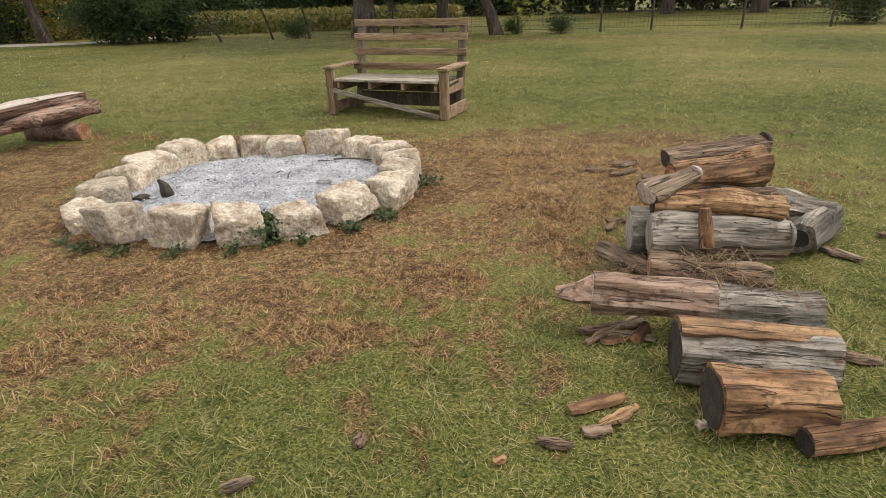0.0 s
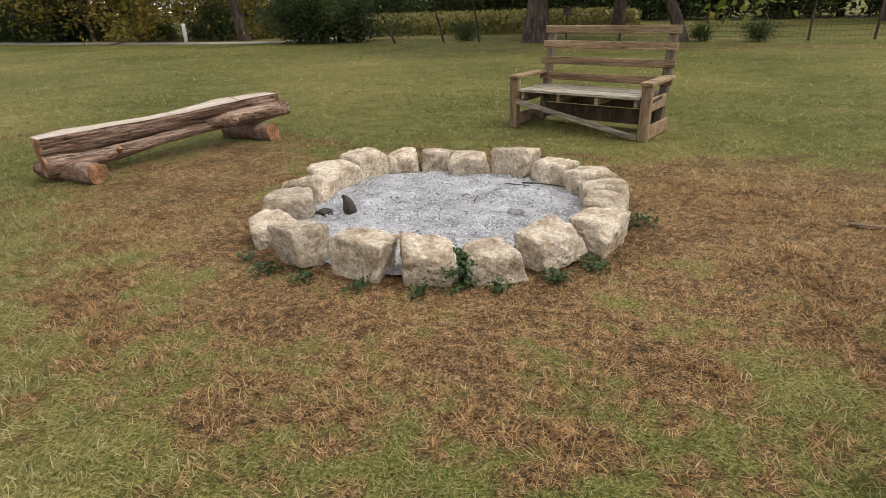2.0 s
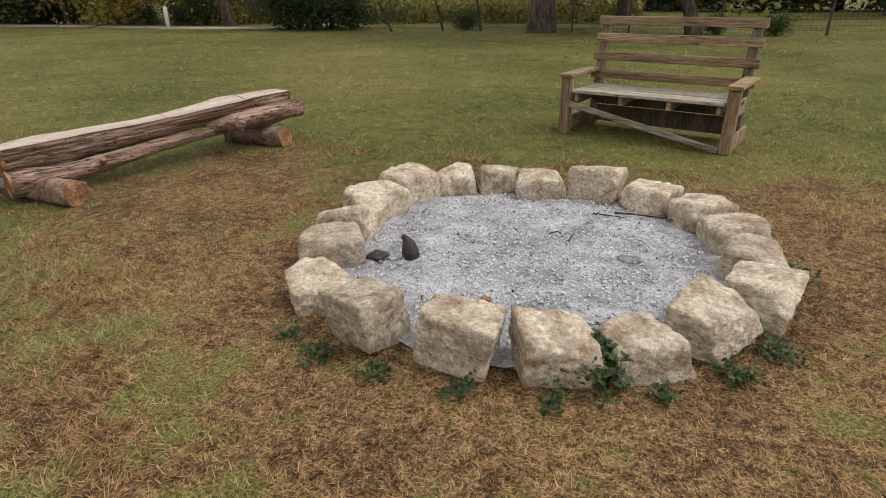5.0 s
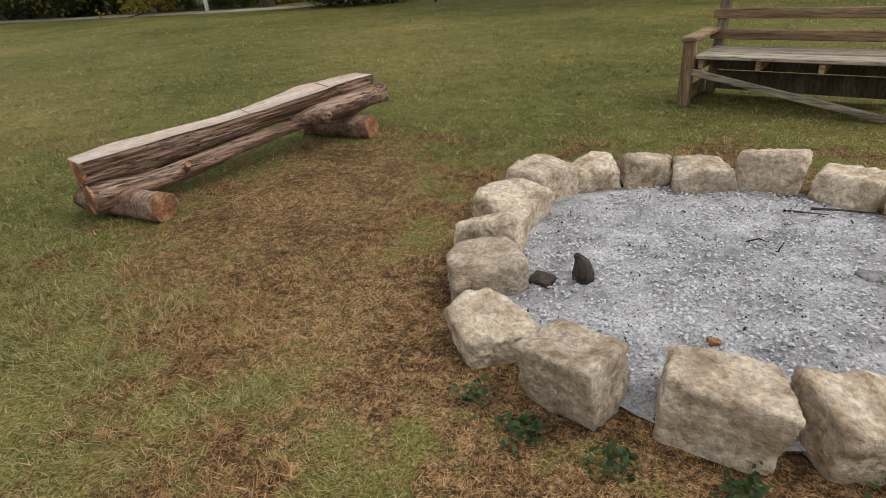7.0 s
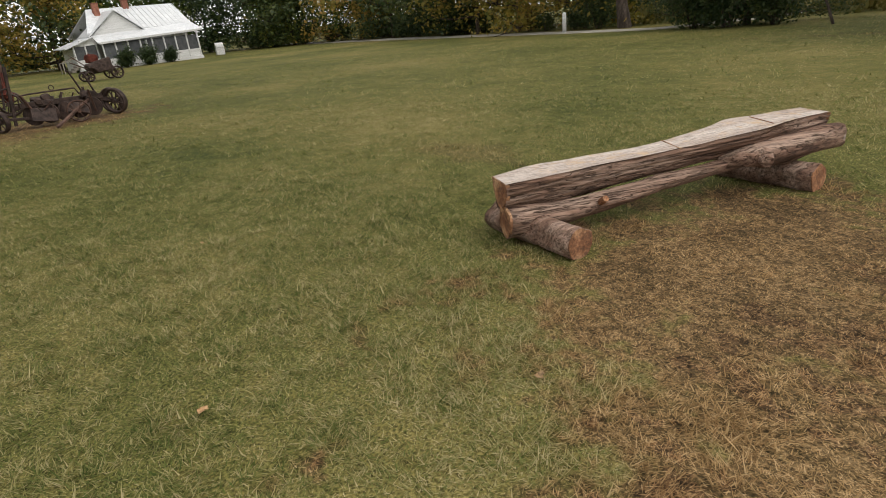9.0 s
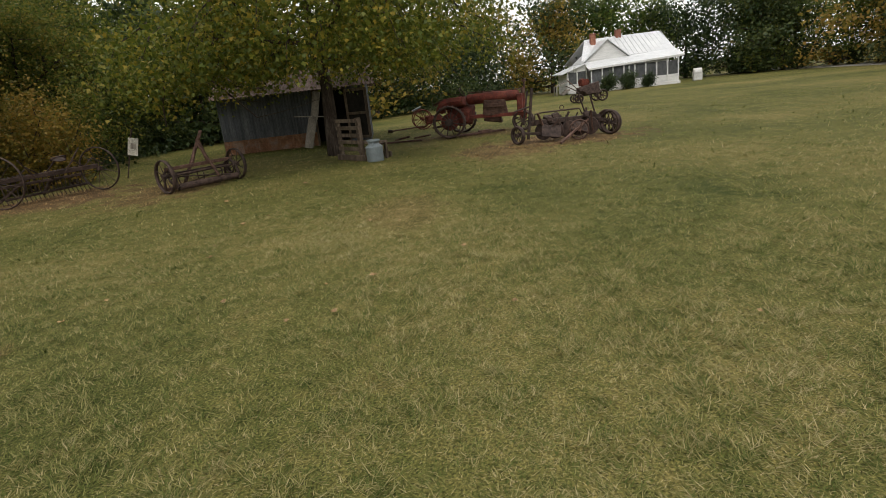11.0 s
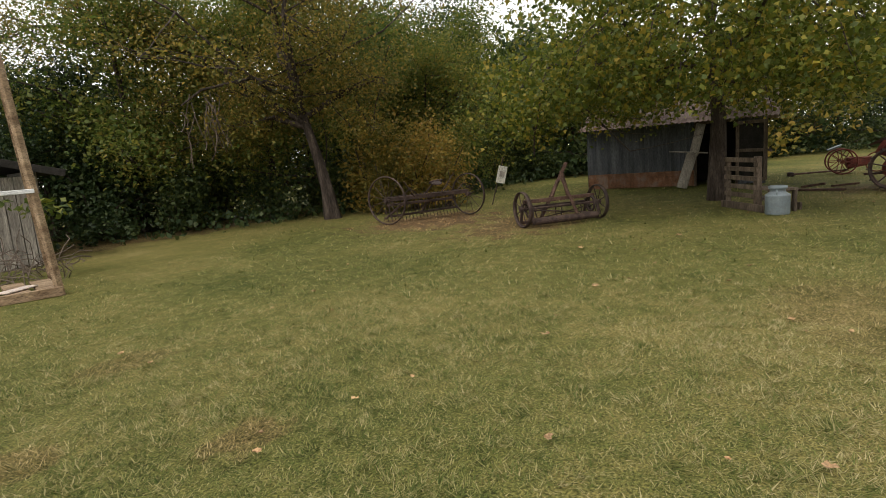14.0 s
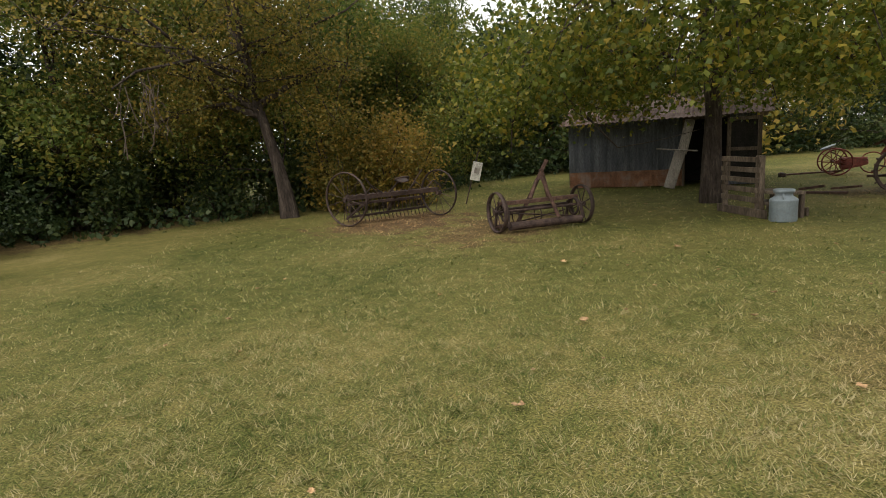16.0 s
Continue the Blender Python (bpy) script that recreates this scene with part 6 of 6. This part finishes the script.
    part("door_pane", beam((0.865, y0 + 3.35, 0.95), (0.865, y0 + 3.35, 1.75), 0.02, 0.55, 0.002, up=(1, 0, 0)), SCREEN, dr)
    # side porch
    slab("side_roof", [(0.3, y0 - 0.1, 2.50), (-4.0, y0 - 0.1, 2.50), (-4.0, y0 - 2.3, 1.80), (0.3, y0 - 2.3, 1.78)], 0.07, WHITE_ROOF)
    part("side_wall", beam((0.1, y0 - 1.75, 0.45), (0.1, y0, 0.45), 0.06, 0.80), WHITE, t)
    part("side_end_wall", beam((-0.1, y0 - 1.75, 0.9), (-3.5, y0 - 1.75, 0.9), 0.06, 1.6), WHITE, t)
    for y in (y0 - 1.72, y0 - 0.9, y0 - 0.08):
        part("porch_post", beam((0.1, y, 0.8), (0.1, y, 1.85 + 0.3 * (y - y0 + 1.72)), 0.10, 0.10, 0.01, up=(0, 1, 0)), WHITE, t)
    part("screen", beam((0.05, y0 - 1.68, 1.35), (0.05, y0 - 0.1, 1.35), 0.02, 1.0, 0), SCREEN, t, "dark insect screen")
    part("side_gable", beam((0.08, y0 - 1.2, 2.05), (0.08, y0 - 0.05, 2.12), 0.05, 0.45), WHITE, t)
    for i in range(3):
        part("step", beam((0.4, y0 - 2.2 + 0.2 * i, 0.10 + 0.15 * i), (-0.7, y0 - 2.2 + 0.2 * i, 0.10 + 0.15 * i), 0.30, 0.16), GREY_WOOD, t)
    for x in (0.4, -0.7):
        part("stair_rail", beam((x, y0 - 2.8, 0.75), (x, y0 - 1.75, 1.15), 0.06, 0.06), GREY_WOOD, t)
        part("stair_post", beam((x, y0 - 2.8, 0), (x, y0 - 2.8, 0.8), 0.07, 0.07, up=(0, 1, 0)), GREY_WOOD, t)
    for y, x, h in ((y0 + 1.55, -3.6, 5.0), (y0 + 4.1, -4.3, 5.15)):
        c = part("chimney", beam((x, y, 3.3), (x, y, h), 0.50, 0.45, 0.01, up=(0, 1, 0)), BRICK, t, "red brick chimney")
        part("chimney_cap", beam((x, y, h), (x, y, h + 0.08), 0.58, 0.53, 0.01, up=(0, 1, 0)), BRICK, c)
    return t


farmhouse()
first = shrub("garden_bush", pose(-48.3, 14.7, 0), "rounded dark green bush before the porch", (0.75, 0.75, 1.2), LEAF_DARK, 61, 2600, 0.12, "bushes before the porch", "bush")
copy_thing(first, pose(-48.2, 16.2, 0, 0, 0, 80))
copy_thing(first, Matrix.Translation((-48.3, 17.7, 0)) @ Matrix.Scale(0.8, 4))


def well_box():
    t = thing("well_cover", pose(-51.2, 22.7, 0, 0, 0, 75), "small white arched cabinet standing on the lawn", "cabinet")
    part("body", beam((0, 0, 0), (0, 0, 0.65), 0.65, 0.6, 0.03, up=(0, 1, 0)), WHITE, t)
    part("lid", sweep([(-0.30, 0, 0.62), (0.30, 0, 0.62)], 0.32, 20, squash=lambda i, a: 1.0), WHITE, t)
    return t


well_box()


# ---------------------------------------------------------------- fence, posts, bird feeder
def fence():
    t = thing("wire_fence", pose(0, 0, 0), "sagging wire fence on thin dark leaning posts", "fence")
    posts = [(-8.96, 25.36, -0.55, 1.15), (-6.89, 25.69, -0.35, 1.3), (-5.31, 25.6, -0.22, 1.35), (0.3, 24.8, 0.0, 1.2), (3.29, 24.28, 0, 1.15), (6.43, 23.6, 0.0, 1.5),
             (8.52, 23.9, 0, 1.5), (11.54, 22.78, 0, 1.5), (14.6, 22.3, 0, 1.4), (18.0, 21.8, 0, 1.4)]
    for x, y, dx, h in posts:
        part("post", sweep([(x, y, -0.05), (x + dx * 0.5, y, h * 0.55), (x + dx, y, h)], [0.05, 0.042, 0.036], 7, rough=0.2, seed=x), TRUNK, t)
    for z in (0.15, 0.32, 0.50, 0.70, 0.95):
        for (xa, ya, da, ha), (xb, yb, db, hb) in zip(posts[2:], posts[3:]):
            part("wire", sweep([(xa, ya, z), ((xa + xb) / 2, (ya + yb) / 2, z - 0.02), (xb, yb, z)], 0.005, 4), IRON, t)
    bm = bmesh.new()
    for (xa, ya, da, ha), (xb, yb, db, hb) in zip(posts[3:], posts[4:]):
        n = int(math.hypot(xb - xa, yb - ya) / 0.16)
        for k in range(1, n):
            f = k / n
            x, y = xa + (xb - xa) * f, ya + (yb - ya) * f
            sweep([(x, y, 0.02), (x, y, 0.94)], 0.0035, 3, bm, caps=False)
    tagged(part("mesh_wire", bm, IRON, t), kind="stuff")
    return t


fence()


def white_post():
    t = thing("marker_post", pose(-21.5, 28.1, 0), "short white painted post by the gravel lane", "post")
    part("post", sweep([(0, 0, 0), (0, 0, 0.94), (0, 0, 0.97)], [0.10, 0.095, 0.05], 14), WHITE, t, smooth=True)
    return t


white_post()


def feeder():
    t = thing("bird_feeder", pose(-1.75, 25.5, 0), "dark wooden bird feeder on a thin pole", "bird feeder")
    part("pole", rod((0, 0, 0), (0, 0, 1.0), 0.03), IRON, t)
    part("tray", beam((-0.28, 0, 0.98), (0.28, 0, 0.98), 0.4, 0.05), TRUNK, t)
    part("box", beam((-0.16, 0, 1.10), (0.16, 0, 1.10), 0.24, 0.22), TRUNK, t)
    for s in (-1, 1):
        part("roof_board", beam((-0.32, s * 0.12, 1.27), (0.32, s * 0.12, 1.27), 0.32, 0.03), TRUNK, t)
    return t


feeder()


# ---------------------------------------------------------------- trees that stand alone
tree("sycamore_tree", pose(-21.1, -1.25, 0, 0, 0, 0), "broad sycamore with drooping yellow-green leaves beside the shed", 9.5, 0.19, 7.2, LEAF_SYCAMORE, 5, per=104, leaf=0.100, lean=(0, 0.0), fork=0.30, shape="lobed",
     low=0.45, spread=0.50, boughs=13, droop=0.7, skirt=(2.0, 1.4, -3.2), hang=(95, 1.2, 5.4, 1.8, 3.3))
tree("leaning_tree", pose(-17.8, -10.75, 0, 0, 0, 0), "leaning dark tree with thin yellow-brown autumn leaves", 8.5, 0.165, 6.6, LEAF_TURNING, 12, per=30, leaf=0.085, lean=(0.09, -0.14), fork=0.46, low=0.2, spread=0.34, boughs=7, droop=0.5,
     arms=[(0.40, 0.13, [(0.6, -0.9, 0.75), (0.65, -0.95, 0.95), (0.9, -1.1, 0.6), (1.1, -1.2, 0.55), (1.0, -1.3, 0.2)]), (0.38, 0.09, [(0.55, -0.6, 0.3), (0.6, -0.8, -0.1), (0.6, -0.9, -0.35)]),
           (0.42, 0.09, [(-0.4, 0.55, 0.35), (-0.45, 0.7, 0.4), (-0.4, 0.6, 0.2)]), (0.44, 0.11, [(0.5, 0.4, 1.2), (0.3, 0.3, 1.2), (0.1, 0.4, 1.0)])])


def hanging_twigs():
    rng = random.Random(3)
    t = thing("dead_branch", pose(-15.0, -12.0, 0), "pale dead twigs hanging from the leaning tree", "branch")
    for i in range(16):
        p = Vector((rng.uniform(-0.6, 0.6), rng.uniform(-0.3, 0.3), rng.uniform(3.0, 3.6)))
        pts = [p]
        for k in range(5):
            p = p + Vector((rng.uniform(-0.14, 0.14), rng.uniform(-0.1, 0.1), -rng.uniform(0.12, 0.32)))
            pts.append(p.copy())
        part("twig", sweep(pts, 0.013, 4), VINE, t)
    part("bough", sweep([Vector((-2.4, 1.0, 3.5)), Vector((-1.2, 0.5, 3.9)), Vector((0, 0, 3.6)), Vector((0.6, 0, 3.2))], [0.07, 0.05, 0.035, 0.02], 6), TRUNK, t)
    return t


hanging_twigs()

# ---------------------------------------------------------------- woods
WOODS = [
    tree("woodland_tree", pose(-25.0, -17.0, 0), "tall green woodland tree at the edge of the lawn", 9.5, 0.17, 5.0, LEAF_GREEN, 21, per=44, leaf=0.145, fork=0.14, low=0.3, spread=0.55, group="trees of the wood", boughs=9),
    tree("woodland_tree", pose(-21.5, -15.5, 0), "tall green woodland tree at the edge of the lawn", 8.5, 0.15, 4.8, LEAF_GREEN, 22, per=44, leaf=0.145, fork=0.10, low=0.3, spread=0.55, group="trees of the wood", boughs=9),
    tree("woodland_tree", pose(-29.0, -15.6, 0), "dark green woodland tree at the edge of the lawn", 7.5, 0.16, 4.6, LEAF_DARK, 24, per=44, leaf=0.14, fork=0.05, low=0.4, spread=0.5, group="trees of the wood", boughs=10),
]
FAR = [
    tree("woodland_tree", pose(-46.0, -3.0, 0), "woodland tree turning yellow at the edge of the lawn", 9.5, 0.18, 5.5, LEAF_AUTUMN, 23, per=24, leaf=0.36, fork=0.06, low=0.4, spread=0.75, group="trees of the wood", boughs=10, depth=1),
    tree("woodland_tree", pose(-40.0, -11.0, 0), "green woodland tree beyond the lawn", 9.0, 0.18, 5.5, LEAF_GREEN, 25, per=26, leaf=0.36, fork=0.05, low=0.4, spread=0.75, group="trees of the wood", boughs=10, depth=1),
    tree("woodland_tree", pose(-30.0, -18.0, 0), "dark green woodland tree beyond the lawn", 8.5, 0.18, 5.2, LEAF_DARK, 26, per=27, leaf=0.35, fork=0.04, low=0.4, spread=0.75, group="trees of the wood", boughs=10, depth=1),
]
BUSH = [
    shrub("undergrowth_bush", pose(-13.5, -14.9, 0), "dense dark undergrowth bush at the foot of the wood", (1.7, 1.3, 2.0), LEAF_DARK, 31, 2500, 0.15, "bushes at the foot of the wood", "bush"),
    shrub("undergrowth_bush", pose(-19.6, -12.6, 0), "green undergrowth bush at the foot of the wood", (1.6, 1.3, 1.7), LEAF_DARK, 32, 2300, 0.145, "bushes at the foot of the wood", "bush"),
    shrub("undergrowth_bush", pose(-19.9, -9.3, 0), "yellowing bush behind the old rake", (1.0, 1.0, 2.2), LEAF_TURNING, 33, 3200, 0.10, "bushes at the foot of the wood", "bush"),
]


def along(line, step, rng, jitter):
    for (x0, y0), (x1, y1) in zip(line, line[1:]):
        n = max(1, int(math.hypot(x1 - x0, y1 - y0) / step))
        for k in range(n):
            f = (k + rng.uniform(0.1, 0.9)) / n
            yield x0 + (x1 - x0) * f + rng.uniform(-jitter, jitter), y0 + (y1 - y0) * f + rng.uniform(-jitter, jitter)


def plant(protos, weights, line, step, jitter, lo, hi, seed):
    r = random.Random(seed)
    for x, y in along(line, step, r, jitter):
        copy_thing(r.choices(protos, weights)[0], pose(x, y, 0, 0, 0, r.uniform(0, 360)) @ Matrix.Scale(r.uniform(lo, hi), 4))


WEST = [(-5.5, -17.0), (-13.0, -16.5), (-19.5, -14.0), (-25.0, -13.0), (-32.0, -13.5), (-39.0, -9.5), (-45.5, -3.5), (-52.0, 2.5), (-60.0, 6.0)]
plant(WOODS, (3, 3, 6), WEST[:2], 2.4, 0.7, 0.48, 0.60, 1)
plant(WOODS, (4, 4, 3), WEST[1:5], 3.4, 0.8, 0.62, 0.85, 10)
# mostly dark-leaved trees here: leaf colour stands in for the wood's deep shade
plant(FAR, (0, 3, 6), WEST[4:], 3.0, 0.8, 0.7, 0.95, 11)
plant(FAR, (1, 4, 4), [(x - 2.5, y - 3.2) for x, y in WEST[:2]], 2.6, 1.0, 0.46, 0.58, 2)
plant(FAR, (1, 4, 4), [(x - 2.5, y - 3.2) for x, y in WEST[1:]], 4.4, 1.0, 0.62, 0.85, 12)
plant(BUSH[:2], (3, 2), [(x + 0.3, y + 1.4) for x, y in WEST], 2.6, 0.5, 0.5, 0.9, 3)
plant(BUSH[:1], (1,), [(x - 1.0, y - 1.0) for x, y in WEST[:6]], 2.6, 0.5, 1.0, 1.4, 13)
plant(FAR, (2, 3, 2), [(-61.0, 6.0), (-62.0, 24.0), (-56.0, 33.0), (-47.0, 35.0)], 3.6, 1.0, 0.8, 1.2, 4)
NORTH = [(-58.0, 28.0), (-47.0, 34.5), (-36.0, 33.6), (-24.0, 31.0), (-19.0, 30.8)]
plant(FAR, (3, 2, 3), NORTH, 3.2, 0.8, 0.65, 0.95, 5)
plant(BUSH, (3, 2, 1), [(x, y - 0.4) for x, y in NORTH], 2.2, 0.5, 0.6, 1.0, 6)
plant(FAR, (2, 3, 3), [(-50.0, 40.0), (-18.0, 38.0)], 5.5, 1.0, 0.8, 1.1, 7)
plant(FAR, (1, 1, 3), [(-40.0, 60.0), (-5.0, 60.0), (4.0, 50.0), (14.0, 46.0), (30.0, 44.0), (46.0, 36.0)], 4.2, 1.0, 0.9, 1.2, 8)
plant(BUSH[:1], (1,), [(-30.0, 57.0), (-4.0, 57.0), (3.0, 47.5), (14.0, 43.5), (30.0, 41.5), (44.0, 34.0)], 2.8, 0.6, 1.3, 1.9, 9)
for x, y, s, b in ((-12.4, 27.3, 0.62, 20), (-14.2, 27.8, 0.5, 100), (17.5, 24.5, 0.42, 50)):
    copy_thing(WOODS[2], pose(x, y, 0, 0, 0, b) @ Matrix.Scale(s, 4))
for x, y, s in ((-11.2, 26.6, 0.9), (-12.8, 26.3, 0.95), (-14.2, 26.6, 0.85), (16.4, 23.2, 0.7)):
    copy_thing(BUSH[0], pose(x, y, 0, 0, 0, x * 40) @ Matrix.Scale(s, 4))
for x, y, s in ((-20.6, -8.6, 0.95), (-21.4, -9.8, 1.2), (-19.3, -10.4, 1.25), (-18.9, -9.7, 0.8)):
    copy_thing(BUSH[2], pose(x, y, 0, 0, 0, x * 70) @ Matrix.Scale(s, 4))


for x, y, s in ((-15.2, -19.2, 0.62), (-14.0, -18.0, 0.52), (-37.0, -14.8, 0.95), (-33.5, -16.0, 0.88), (-40.5, -13.5, 0.95)):
    copy_thing(FAR[1 if x < -30 else 2], pose(x, y, 0, 0, 0, x * 50) @ Matrix.Scale(s, 4))


def lone_trunk(m, label, height, radius, seed, lean, leaf_mat):
    return tree("shade_tree", m, label, height, radius, height * 0.75, leaf_mat, seed, per=16, leaf=0.30, lean=lean, fork=0.42, spread=0.6, boughs=7, group="trees behind the fence")


lone_trunk(pose(-2.9, 25.0, 0), "thick dark tree trunk beside the bench and fence", 9.0, 0.42, 71, (0.02, 0.02), LEAF_GREEN)
lone_trunk(pose(2.45, 24.0, 0), "dark tree leaning over the wire fence", 8.0, 0.20, 72, (-0.42, 0.1), LEAF_GREEN)
lone_trunk(pose(0.4, 31.0, 0), "dark upright tree behind the wire fence", 9.0, 0.28, 73, (0.0, 0.02), LEAF_GREEN)
lone_trunk(pose(14.5, 38.2, 0), "grey tree trunk standing beyond the fence", 9.0, 0.33, 74, (-0.06, 0.0), LEAF_GREEN)
lone_trunk(pose(19.2, 36.2, 0), "grey tree trunk standing beyond the fence", 9.0, 0.36, 75, (0.02, 0.0), LEAF_GREEN)
lone_trunk(pose(-19.0, 29.6, 0), "dark leaning tree by the gravel lane", 8.5, 0.24, 76, (-0.16, 0.0), LEAF_AUTUMN)
for x, y, s in ((4.9, 23.5, 0.42), (3.1, 24.0, 0.38), (-6.0, 26.3, 0.5)):
    copy_thing(BUSH[1], pose(x, y, 0.0, 0, 0, x * 30) @ Matrix.Scale(s, 4))


def weeds(name, x0, x1, y0, y1, count, h, seed):
    r = np.random.default_rng(seed)
    c = np.stack([r.uniform(x0, x1, count), r.uniform(y0, y1, count), r.uniform(0.05, h, count)], 1)
    v, f = leaves(c, (0.05, 0.05, 0.05), 3, 0.30, seed, "oval", -0.9, 0.1)
    return tagged(arrays(name, v, f, FIELD), "tall yellow-green weeds of the field beyond the fence", "weeds", kind="stuff")


weeds("field_weeds", -20.0, 1.5, 31.0, 52.0, 9000, 0.85, 4)
r2 = np.random.default_rng(12)
n2 = 1500
k2 = r2.uniform(0, len(WEST) - 1.001, n2)
w2 = np.array(WEST)
p2 = w2[k2.astype(int)] + (w2[k2.astype(int) + 1] - w2[k2.astype(int)]) * (k2 % 1)[:, None]
v2, f2 = leaves(np.stack([p2[:, 0] + 0.8 + r2.normal(0, 0.5, n2), p2[:, 1] + 2.4 + r2.normal(0, 0.5, n2), r2.uniform(0.05, 0.45, n2)], 1), (0.05, 0.05, 0.05), 3, 0.16, 9, "oval", -0.6, 0.2)
tagged(arrays("edge_weeds", v2, f2, LEAF_DARK), "ragged weeds along the foot of the wood", "weeds", kind="stuff")
